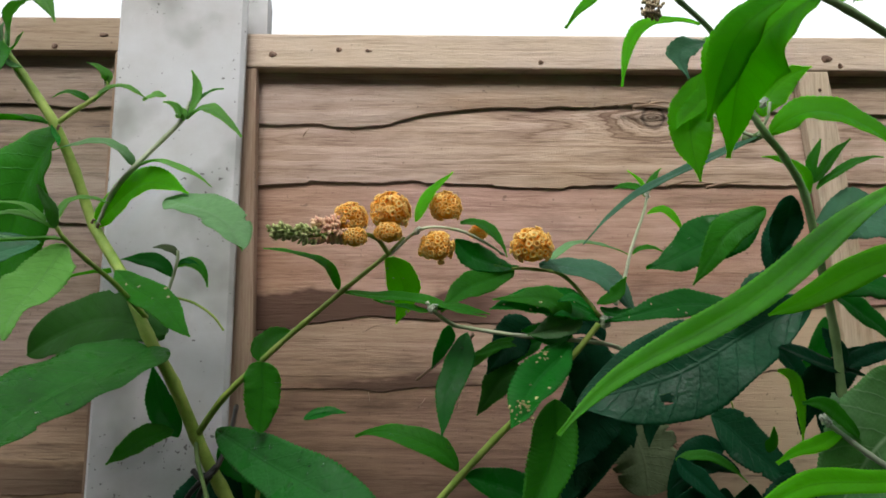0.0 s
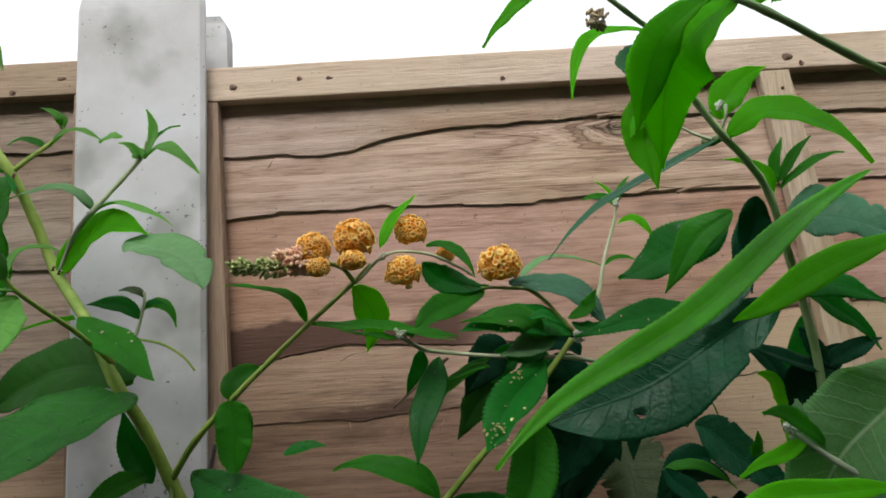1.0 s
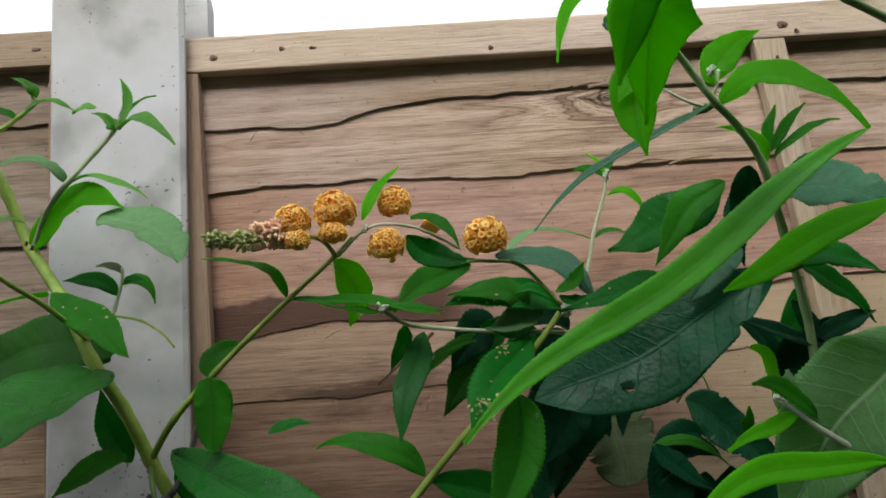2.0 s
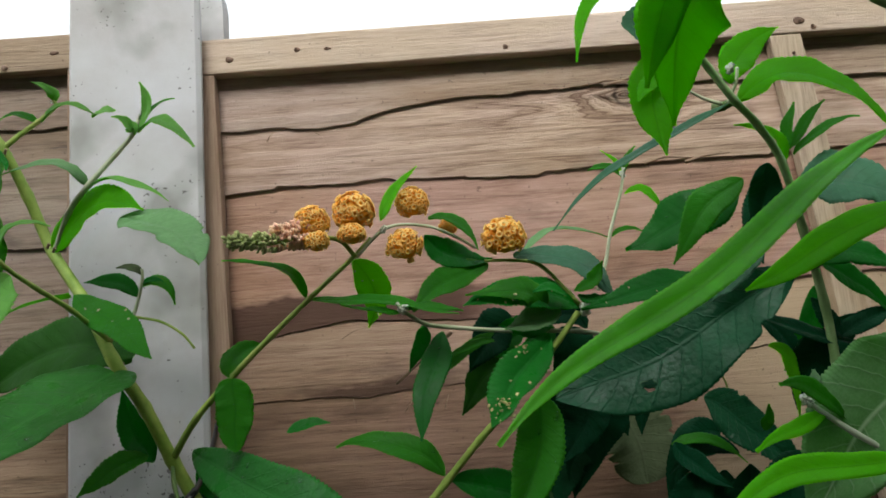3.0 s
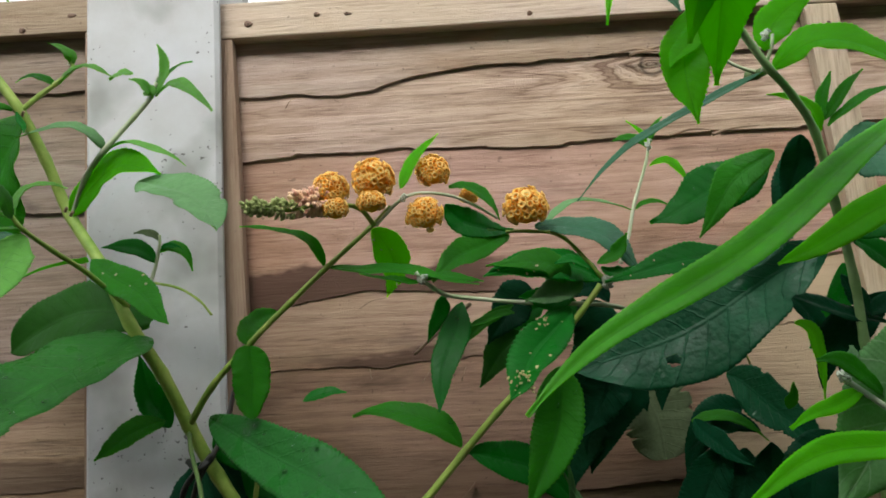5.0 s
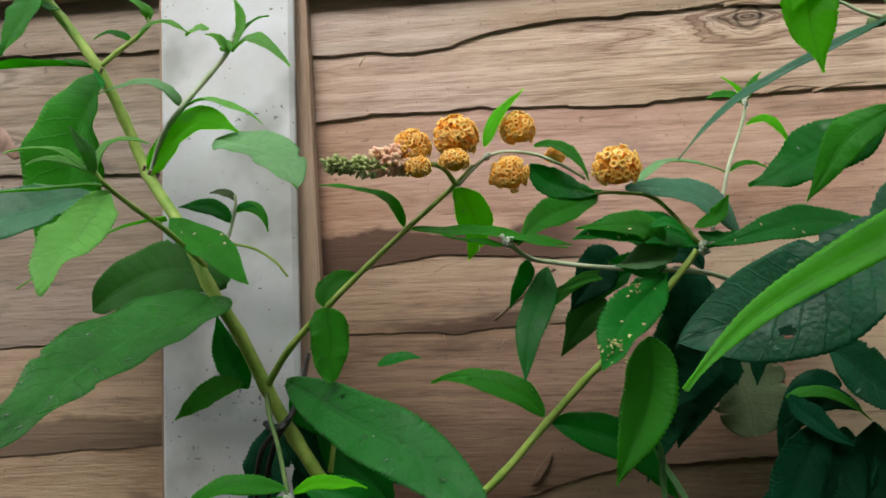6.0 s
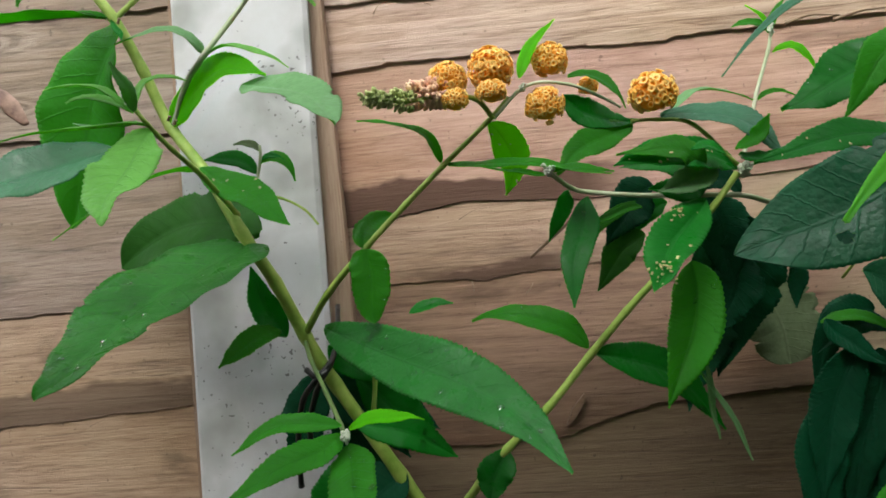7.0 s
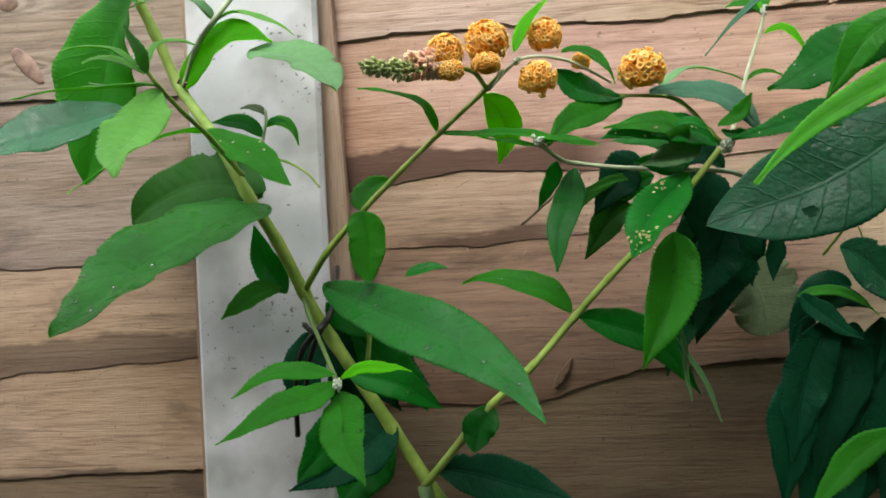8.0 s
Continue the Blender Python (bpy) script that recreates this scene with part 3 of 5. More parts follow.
def bead_mesh():
    bm = bmesh.new()
    bmesh.ops.create_icosphere(bm, subdivisions=2, radius=1)
    for v in bm.verts:
        v.co.z = v.co.z * 0.48 if v.co.z > 0 else v.co.z * 0.1
    me = bpy.data.meshes.new("water_droplet")
    bm.to_mesh(me)
    bm.free()
    me.materials.append(WATER)
    me.polygons.foreach_set("use_smooth", [True] * len(me.polygons))
    return me


def crumb_mesh(seed):
    rnd = np.random.RandomState(seed)
    bm = bmesh.new()
    bmesh.ops.create_icosphere(bm, subdivisions=1, radius=1)
    for v in bm.verts:
        v.co = Vector((v.co.x * rnd.uniform(0.6, 1.3), v.co.y * rnd.uniform(0.3, 0.8), v.co.z * rnd.uniform(0.2, 0.5)))
    me = bpy.data.meshes.new("fallen_floret")
    bm.to_mesh(me)
    bm.free()
    me.materials.append(CRUMB)
    return me


DROP = bead_mesh()
CRUMBS = [crumb_mesh(k) for k in range(3)]


def sprigs(name, centres, normals, size, mat, parent, cup=None, rnd=None, label=""):
    """Many small trumpet florets joined into one head: a tube, four spread lobes and an open throat; cup is the throat's material."""
    verts, faces, index = [], [], []
    ang = np.arange(12) * np.pi / 6
    for c, d in zip(centres, normals):
        d = d / np.linalg.norm(d)
        d = d + 0.16 * rnd.uniform(-1, 1, 3)
        d /= np.linalg.norm(d)
        a = np.cross(d, (0.3, 0.5, 0.81))
        a /= np.linalg.norm(a)
        b = np.cross(d, a)
        s = size * rnd.uniform(0.8, 1.15)
        turn = rnd.uniform(0, 6)
        spread = rnd.uniform(0.85, 1.15)

        def ring(r, h, lobes=0.0, dip=0.0):
            wave = np.cos(4 * ang)
            return [c + d * (h + dip * s * y) + a * (x * np.cos(t + turn)) + b * (x * np.sin(t + turn)) for x, y, t in zip(r * (1 + lobes * wave), wave, ang)]
        k = len(verts)
        verts += ring(0.22 * s, -3.2 * s) + ring(0.36 * s, -0.8 * s) + ring(0.62 * s, -0.1 * s) + ring(1.12 * s * spread, 0.24 * s, 0.14, -0.10) + ring(0.98 * s * spread, 0.36 * s, 0.13, -0.10) + ring(0.54 * s, 0.12 * s) + ring(0.40 * s, -0.5 * s) + [c - d * 0.8 * s]
        for j in range(12):
            n1 = (j + 1) % 12
            for i in range(6):
                faces.append((k + 12 * i + j, k + 12 * i + n1, k + 12 * i + 12 + n1, k + 12 * i + 12 + j))
                index.append(1 if i in (0, 5) else 0)
            faces.append((k + 72 + j, k + 72 + n1, k + 84))
            index.append(1)
    return tagged(link(name, verts, faces, mat, parent, mats=(cup or mat,), index=index, smooth=True), label)


def flower_ball(parent, at, r, seed, squash=1.0, count=150, open_below=0.42, size=0.145):
    """A head of florets that spring from its middle; it is open round the stalk below."""
    rnd = np.random.RandomState(seed)
    k = np.arange(count) + 0.5
    z = 1 - 2 * k / count
    phi = k * np.pi * (3 - 5 ** 0.5)
    d = np.stack([np.sqrt(1 - z * z) * np.cos(phi), np.sqrt(1 - z * z) * np.sin(phi), z], 1)
    d += 0.09 * rnd.randn(count, 3)
    d /= np.linalg.norm(d, axis=1)[:, None]
    d = d[d[:, 2] > -1 + open_below * rnd.uniform(0.75, 1.1, len(d))]
    rad = r * (0.86 + 0.05 * rnd.randn(len(d)))[:, None]
    c = np.asarray(at) + d * rad * np.array((1, 1, squash))
    head = sprigs("flower_head", c, d, r * size, PETAL, parent, THROAT, rnd, "round head of small orange-yellow florets")
    # added filler ball that brightens the dark gaps between the florets
    bm = bmesh.new()
    bmesh.ops.create_icosphere(bm, subdivisions=2, radius=r * 0.66, matrix=Matrix.Translation(at))
    part("head_filler", bm, THROAT, head)
    return head


def bud_cluster(parent, a, b, ra, rb, count, size, mat, seed, name, label):
    """Closed buds packed round a short axis from a to b."""
    rnd = np.random.RandomState(seed)
    a, b = np.asarray(a), np.asarray(b)
    bm = bmesh.new()
    axis = (b - a) / np.linalg.norm(b - a)
    for k in range(count):
        u = (k + 0.5) / count
        d = rnd.randn(3)
        d -= axis * d.dot(axis) * 0.8
        d /= np.linalg.norm(d)
        p = a + (b - a) * u + d * (ra + (rb - ra) * u) * rnd.uniform(0.55, 1.05)
        m = Matrix.Translation(Vector(p)) @ Vector(d + 0.5 * axis).to_track_quat("Z", "Y").to_matrix().to_4x4() @ Matrix.Diagonal((1, 1, 1.7, 1)) @ Matrix.Scale(size * rnd.uniform(0.7, 1.2), 4)
        bmesh.ops.create_icosphere(bm, subdivisions=1, radius=1, matrix=m)
    for f in bm.faces:
        f.smooth = True
    return part(name, bm, mat, parent, label)


# ---- ground ----
bm = bmesh.new()
bmesh.ops.create_grid(bm, x_segments=80, y_segments=80, size=400)
for vert in bm.verts:
    vert.co.z = 0.04 * noise.noise(vert.co * 0.9) - 0.02
me = bpy.data.meshes.new("ground")
bm.to_mesh(me)
bm.free()
me.materials.append(SOIL)
ground = tagged(new("ground", me), "bare dark garden soil below the fence", "ground", kind="structure")

# ---- plain unseen walls, added behind the viewer to block low sky and sun ----
for name, lo, hi in (("shade_wall_south", (-3.2, -1.80, -0.1), (3.2, -1.60, 3.05)), ("shade_wall_east", (3.0, -1.60, -0.1), (3.2, 0.3, 2.15)), ("shade_wall_west", (-3.2, -1.60, -0.1), (-3.0, 0.3, 2.15))):
    bm = bmesh.new()
    bmesh.ops.create_cube(bm, size=1)
    for v in bm.verts:
        v.co = Vector([lo[i] + (v.co[i] + 0.5) * (hi[i] - lo[i]) for i in range(3)])
    me = bpy.data.meshes.new(name)
    bm.to_mesh(me)
    bm.free()
    me.materials.append(PLASTER)
    tagged(new(name, me), "plain grey wall, unseen, added to block low sky light", "wall", kind="structure")

# ---- concrete post ----
profile = [(-0.124, -0.0095), (-0.1205, -0.0135), (-0.0130, -0.0135), (-0.0095, -0.0105), (-0.0095, -0.006), (-0.045, -0.004), (-0.045, 0.046), (-0.006, 0.048), (-0.006, 0.068), (-0.012, 0.074), (-0.114, 0.074), (-0.120, 0.068), (-0.120, 0.048), (-0.082, 0.046), (-0.082, -0.004), (-0.120, -0.006)]


def concrete_post(x):
    levels = [-0.3, *np.linspace(0.0, 1.86, 40), 1.872, 1.878]
    rows = []
    cx, cy = -0.063, 0.022
    for z in levels:
        s = 1.0 if z < 1.865 else (0.97 if z < 1.875 else 0.9)
        rows.append([(cx + (px - cx) * s + 0.0006 * noise.noise((px * 30, z * 9, py * 30)), cy + (py - cy) * s + 0.0006 * noise.noise((px * 30 + 5, z * 9, py * 30)), z) for px, py in profile])
    k = len(profile)
    verts = [p for row in rows for p in row]
    faces = [(i * k + j, i * k + (j + 1) % k, (i + 1) * k + (j + 1) % k, (i + 1) * k + j) for i in range(len(rows) - 1) for j in range(k)]
    faces.append(tuple(range((len(rows) - 1) * k, len(rows) * k)))
    ob = link("fence_post", verts, faces, CONCRETE)
    ob.location.x = x
    return tagged(ob, "pale grey slotted concrete fence post with dark pits", "fence post", group="fence posts")


concrete_post(0.0)
concrete_post(1.90)
concrete_post(-1.90)


# ---- fence panels ----
LAP = 0.0034  # how far a board's face lies behind the lip above it


def slat(parent, x0, x1, ztop, edge, mat, depth=0.014, name="slat"):
    """A lapped board with a waney lower edge: edge is a list of (x, z) along it; it leans back, so that its lip stands out over the board below."""
    xs = np.linspace(x0, x1, int((x1 - x0) / 0.004) + 1)
    ex, ez = zip(*edge)
    zl = np.interp(xs, ex, ez)
    rough = np.array([0.0020 * noise.noise((x * 26, ez[0] * 40, 0)) + 0.0010 * noise.noise((x * 110, ez[0] * 60, 3)) + 0.0005 * noise.noise((x * 320, ez[0] * 60, 5)) for x in xs])
    notch = np.array([0.0013 * (noise.noise((x * 14, ez[0] * 91, 7)) > 0.22) + 0.0011 * (noise.noise((x * 37, ez[0] * 57, 1)) > 0.3) for x in xs])
    zl = zl + rough - notch
    rows = 8
    verts, faces = [], []
    thick = 0.0028
    for x, z0 in zip(xs, zl):
        high = ztop - z0
        lean = [LAP * min(1.25, high * k / rows / max(0.03, high - 0.022)) for k in range(rows + 1)]
        for j in range(rows + 1):
            z = z0 + high * j / rows
            y = depth + lean[j] + 0.0010 * noise.noise((x * 3.1, z * 9, ez[0] * 13)) + (0.0012 if j == 0 else 0)
            verts.append((x, y, z + (0.0 if j else 0.0006)))
        for j in range(rows + 1):
            verts.append((x, depth + lean[j] + thick, z0 + high * j / rows))
    w = 2 * (rows + 1)
    m = rows + 1
    for i in range(len(xs) - 1):
        a, b = i * w, (i + 1) * w
        for j in range(rows):
            faces.append((a + j, b + j, b + j + 1, a + j + 1))
            faces.append((a + m + j, a + m + j + 1, b + m + j + 1, b + m + j))
        faces.append((a, a + m, b + m, b))
        faces.append((a + rows, b + rows, b + m + rows, a + m + rows))
    faces.append(tuple(range(0, m)) + tuple(range(2 * m - 1, m - 1, -1)))
    e = (len(xs) - 1) * w
    faces.append(tuple(e + j for j in range(m - 1, -1, -1)) + tuple(e + m + j for j in range(m)))
    return link(name, verts, faces, mat, parent)


def panel(x0, x1, raise_z, edges, mats, battens, rail=None):
    fence = empty("wooden_fence", (0, 0, 0), "weathered brown lapped softwood fence panel between concrete posts", "fence", group="fence panels")
    z = 1.771 + raise_z
    box("top_rail", (x0, 0.0, z), (x1, 0.016, z + 0.032), rail or RAIL_WOOD, fence, "pale sawn top rail with knots")
    box("back_rail", (x0, 0.040, z), (x1, 0.056, z + 0.032), RAIL_WOOD, fence)
    for a, b, lean in battens:
        box("batten", (a, 0.0, 0.06), (b, 0.0125, z - 0.001), PALE_BATTEN if lean > 0.05 else BATTEN_WOOD, fence, lean=lean)
        box("back_batten", (a, 0.040, 0.06), (b, 0.055, z - 0.001), BATTEN_WOOD, fence, lean=lean)
    top = z + 0.03
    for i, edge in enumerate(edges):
        # boards past the list take the darkest wood, with shade in its colour
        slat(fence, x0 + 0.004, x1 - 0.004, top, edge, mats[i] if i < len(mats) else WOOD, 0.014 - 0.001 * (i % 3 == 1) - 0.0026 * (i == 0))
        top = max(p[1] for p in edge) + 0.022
    return fence


EDGES = [
    [(0, 1.721), (0.042, 1.721), (0.094, 1.72), (0.119, 1.723), (0.145, 1.73), (0.177, 1.735), (0.229, 1.738), (0.328, 1.742), (0.385, 1.738), (0.9, 1.727), (1.9, 1.72)],
    [(0, 1.664), (0.044, 1.666), (0.046, 1.668), (0.177, 1.667), (0.279, 1.663), (0.281, 1.666), (0.469, 1.668), (1.9, 1.672)],
    [(0, 1.532), (0.058, 1.541), (0.102, 1.546), (0.232, 1.540), (0.478, 1.558), (1.9, 1.56)],
    [(0, 1.480), (0.03, 1.483), (0.079, 1.485), (0.128, 1.483), (0.207, 1.488), (0.463, 1.501), (1.9, 1.5)],
    [(0, 1.349), (0.16, 1.349), (0.214, 1.365), (0.242, 1.373), (0.283, 1.376), (0.37, 1.38), (1.9, 1.39)],
    [(0, 1.252), (0.4, 1.26), (1.9, 1.255)],
]
LEFT_EDGES = [
    [(-1.9, 1.75), (-0.25, 1.742), (-0.141, 1.736)],
    [(-1.9, 1.645), (-0.395, 1.636), (-0.25, 1.632), (-0.13, 1.628)],
    [(-1.9, 1.49), (-0.41, 1.486), (-0.231, 1.481), (-0.13, 1.484)],
    [(-1.9, 1.37), (-0.42, 1.382), (-0.29, 1.387), (-0.142, 1.396)],
    [(-1.9, 1.285), (-0.43, 1.291), (-0.12, 1.298)],
]
for k in range(13):
    z = 1.165 - 0.088 * k
    EDGES.append([(0, z + 0.006), (0.6, z - 0.004), (1.2, z + 0.005), (1.9, z)])
    LEFT_EDGES.append([(-1.9, z + 0.03), (-1.0, z + 0.022), (-0.12, z + 0.03)])
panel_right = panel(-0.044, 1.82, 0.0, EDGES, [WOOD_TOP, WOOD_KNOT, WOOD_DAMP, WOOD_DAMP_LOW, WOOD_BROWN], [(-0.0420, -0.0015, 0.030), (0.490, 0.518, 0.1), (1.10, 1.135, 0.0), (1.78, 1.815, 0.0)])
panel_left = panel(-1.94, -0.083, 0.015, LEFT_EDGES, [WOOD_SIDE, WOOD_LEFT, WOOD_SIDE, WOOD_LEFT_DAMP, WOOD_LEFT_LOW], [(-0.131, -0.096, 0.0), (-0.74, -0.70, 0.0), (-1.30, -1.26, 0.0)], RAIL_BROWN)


def nail(at):
    bm = bmesh.new()
    bmesh.ops.create_cone(bm, cap_ends=True, segments=12, radius1=0.0017, radius2=0.0012, depth=0.0008, matrix=Matrix.Translation(at) @ Matrix.Rotation(radians(90), 4, "X"))
    return part("nail", bm, NAIL, panel_right if at[0] > -0.06 else panel_left)


def knot(at, r, turn, flat=0.45, mat=KNOT_WOOD, rise=0.0011):
    """A hard knot standing a little proud of its board, drawn out along one direction."""
    bm = bmesh.new()
    bmesh.ops.create_icosphere(bm, subdivisions=3, radius=1)
    for v in bm.verts:
        w = 1 + 0.18 * noise.noise(v.co * 2.3 + Vector(at) * 40) + 0.06 * noise.noise(v.co * 9)
        v.co = Vector((v.co.x * r * w, v.co.y * rise, v.co.z * r * flat * w * (1 - 0.3 * v.co.x)))
    bmesh.ops.transform(bm, matrix=Matrix.Translation(at) @ Matrix.Rotation(radians(turn), 4, "Y"), verts=bm.verts[:])
    for f in bm.faces:
        f.smooth = True
    return part("knot", bm, mat, panel_right if at[0] > -0.06 else panel_left)


def shard(points):
    """A torn tongue of pale wood at the lip of a board."""
    bm = bmesh.new()
    front = [bm.verts.new(p) for p in points]
    back = [bm.verts.new((p[0], p[1] + 0.008, p[2])) for p in points]
    for a, b, c in ((0, 1, 2), (0, 2, 3), (0, 3, 4)):
        bm.faces.new((front[a], front[b], front[c]))
        bm.faces.new((back[c], back[b], back[a]))
    for k in range(5):
        a, b = k, (k + 1) % 5
        bm.faces.new((front[a], back[a], back[b], front[b]))
    bmesh.ops.recalc_face_normals(bm, faces=bm.faces[:])
    return part("splinter", bm, WOOD_BROWN, panel_right)


# ---- shrubs ----
shrub = empty("buddleia_shrub", (0.1, -0.1, 0), "green buddleia shrub with orange ball flowers beside the fence", "shrub")
right_shrub = empty("buddleia_shrub", (0.5, -0.15, 0), "leafy dark green buddleia shrub with long toothed leaves", "shrub")
main_stem = stem(shrub, [(0.086, -0.1, 1.303), (0.053, -0.1, 1.357), (0.015, -0.107, 1.421), (-0.002, -0.112, 1.455), (-0.016, -0.122, 1.491), (-0.032, -0.133, 1.524), (-0.057, -0.12, 1.565), (-0.088, -0.103, 1.604), (-0.103, -0.108, 1.644), (-0.117, -0.118, 1.679), (-0.142, -0.119, 1.714), (-0.157, -0.12, 1.734), (-0.177, -0.12, 1.768), (-0.202, -0.118, 1.814)], 0.0047, 0.0030, bark_green)
leaf(main_stem, (-0.121, -0.1, 1.68), (-0.153, -0.085, 1.626), (-0.183, -0.07, 1.543), 0.0734, 0, mid, oval=1, bites=0)
leaf(main_stem, (-0.122, -0.11, 1.591), (-0.183, -0.135, 1.571), (-0.239, -0.16, 1.54), 0.0477, 15, sea_leaf, wet=6)
leaf(main_stem, (-0.061, -0.13, 1.567), (-0.075, -0.165, 1.558), (-0.116, -0.2, 1.523), 0.0104, 55, young)
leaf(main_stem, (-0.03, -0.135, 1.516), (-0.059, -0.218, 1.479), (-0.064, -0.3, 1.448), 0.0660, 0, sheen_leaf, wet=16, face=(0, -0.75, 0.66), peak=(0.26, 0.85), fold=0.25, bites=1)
leaf(main_stem, (-0.025, -0.118, 1.525), (-0.082, -0.109, 1.532), (-0.131, -0.1, 1.51), 0.0500, 0, shade, oval=1)
leaf(main_stem, (-0.053, -0.14, 1.567), (-0.016, -0.165, 1.543), (0.016, -0.19, 1.521), 0.0229, 10, mid, spots=5)
leaf(main_stem, (-0.013, -0.115, 1.455), (-0.027, -0.112, 1.477), (-0.036, -0.11, 1.503), 0.0204, 0, dark)
leaf(main_stem, (-0.017, -0.115, 1.46), (-0.03, -0.138, 1.454), (-0.042, -0.16, 1.442), 0.0193, 0, mid)
leaf(main_stem, (-0.086, -0.105, 1.603), (-0.047, -0.128, 1.628), (-0.004, -0.15, 1.618), 0.0315, 0, light)
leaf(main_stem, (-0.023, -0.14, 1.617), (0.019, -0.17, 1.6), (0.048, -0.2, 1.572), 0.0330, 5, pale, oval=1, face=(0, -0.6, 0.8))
leaf(main_stem, (-0.119, -0.12, 1.678), (-0.169, -0.16, 1.668), (-0.216, -0.2, 1.642), 0.0263, 55, mid)
leaf(main_stem, (0.011, -0.11, 1.459), (0.099, -0.19, 1.429), (0.155, -0.25, 1.392), 0.0375, 0, wet_leaf, wet=26, peak=(0.68, 1.02), bites=0)
leaf(main_stem, (-0.148, -0.14, 1.785), (-0.121, -0.15, 1.77), (-0.099, -0.16, 1.736), 0.0188, 0, young)
leaf(main_stem, (-0.154, -0.12, 1.736), (-0.141, -0.14, 1.754), (-0.114, -0.16, 1.753), 0.0177, 30, pale)
leaf(main_stem, (-0.164, -0.12, 1.74), (-0.152, -0.145, 1.709), (-0.149, -0.17, 1.67), 0.0239, 0, mid)
leaf(main_stem, (-0.155, -0.122, 1.726), (-0.144, -0.128, 1.718), (-0.134, -0.134, 1.714), 0.0060, 20, pale)
leaf(main_stem, (-0.157, -0.122, 1.727), (-0.16, -0.128, 1.715), (-0.165, -0.134, 1.71), 0.0100, 20, young)
leaf(main_stem, (-0.157, -0.122, 1.731), (-0.156, -0.128, 1.741), (-0.148, -0.134, 1.752), 0.0080, 10, pale)
leaf(main_stem, (-0.157, -0.122, 1.729), (-0.146, -0.128, 1.732), (-0.136, -0.134, 1.741), 0.0100, 15, young)
leaf(main_stem, (-0.119, -0.122, 1.676), (-0.128, -0.128, 1.68), (-0.14, -0.134, 1.676), 0.0060, 30, mid)
leaf(main_stem, (-0.116, -0.122, 1.675), (-0.108, -0.128, 1.664), (-0.103, -0.134, 1.656), 0.0040, 0, dark)
stem(shrub, [(-0.108, -0.128, 1.67), (-0.106, -0.13, 1.672), (-0.1045, -0.131, 1.671)], 0.0011, 0.0005, bark_dry, 6, 'leaf_scar')
stem(shrub, [(-0.078, -0.128, 1.602), (-0.076, -0.13, 1.604), (-0.0745, -0.131, 1.603)], 0.0011, 0.0005, bark_dry, 6, 'leaf_scar')
stem(shrub, [(-0.074, -0.128, 1.599), (-0.072, -0.13, 1.601), (-0.0705, -0.131, 1.6)], 0.0011, 0.0005, bark_dry, 6, 'leaf_scar')
stem(shrub, [(-0.031, -0.128, 1.522), (-0.029, -0.13, 1.524), (-0.0275, -0.131, 1.523)], 0.0011, 0.0005, bark_dry, 6, 'leaf_scar')
stem(shrub, [(-0.029, -0.128, 1.519), (-0.027, -0.13, 1.521), (-0.0255, -0.131, 1.52)], 0.0011, 0.0005, bark_dry, 6, 'leaf_scar')
sprig = stem(shrub, [(-0.085, -0.104, 1.604), (-0.069, -0.118, 1.627), (-0.049, -0.13, 1.643), (-0.031, -0.128, 1.664), (-0.021, -0.126, 1.677), (-0.016, -0.126, 1.688)], 0.0022, 0.0014, bark_pale)
leaf(sprig, (-0.051, -0.13, 1.643), (-0.066, -0.14, 1.656), (-0.1, -0.15, 1.648), 0.0139, 40, pale)
leaf(sprig, (-0.048, -0.13, 1.643), (-0.025, -0.13, 1.645), (0.005, -0.13, 1.628), 0.0121, 50, young)
leaf(sprig, (-0.02, -0.126, 1.678), (-0.01, -0.128, 1.696), (-0.014, -0.13, 1.714), 0.0091, 20, young)
leaf(sprig, (-0.017, -0.126, 1.682), (-0.006, -0.123, 1.698), (0.007, -0.12, 1.704), 0.0064, 30, mid)
leaf(sprig, (-0.017, -0.126, 1.679), (0.005, -0.138, 1.682), (0.03, -0.15, 1.658), 0.0122, 20, young)
leaf(sprig, (-0.021, -0.126, 1.677), (-0.02, -0.133, 1.683), (-0.029, -0.14, 1.687), 0.0107, 20, young)
side_sprig = stem(shrub, [(-0.115, -0.118, 1.677), (-0.104, -0.115, 1.688), (-0.094, -0.112, 1.697), (-0.083, -0.11, 1.708), (-0.085, -0.11, 1.715)], 0.002, 0.0012, bark_green)
leaf(side_sprig, (-0.094, -0.112, 1.696), (-0.106, -0.116, 1.702), (-0.118, -0.12, 1.697), 0.0092, 30, mid)
leaf(side_sprig, (-0.092, -0.112, 1.697), (-0.073, -0.116, 1.707), (-0.05, -0.12, 1.697), 0.0092, 30, young)
leaf(side_sprig, (-0.052, -0.12, 1.695), (-0.043, -0.12, 1.699), (-0.035, -0.12, 1.698), 0.0101, 20, young)
leaf(side_sprig, (-0.084, -0.11, 1.711), (-0.084, -0.115, 1.719), (-0.095, -0.12, 1.724), 0.0085, 20, young)
front_sprig = stem(shrub, [(-0.035, -0.13, 1.536), (-0.035, -0.18, 1.553), (-0.035, -0.22, 1.563), (-0.033, -0.25, 1.57), (-0.037, -0.255, 1.578)], 0.0017, 0.001, bark_green)
leaf(front_sprig, (-0.031, -0.25, 1.566), (-0.035, -0.275, 1.541), (-0.02, -0.32, 1.515), 0.0286, 15, young)
leaf(front_sprig, (-0.038, -0.255, 1.576), (-0.05, -0.268, 1.585), (-0.065, -0.28, 1.582), 0.0059, 40, young)
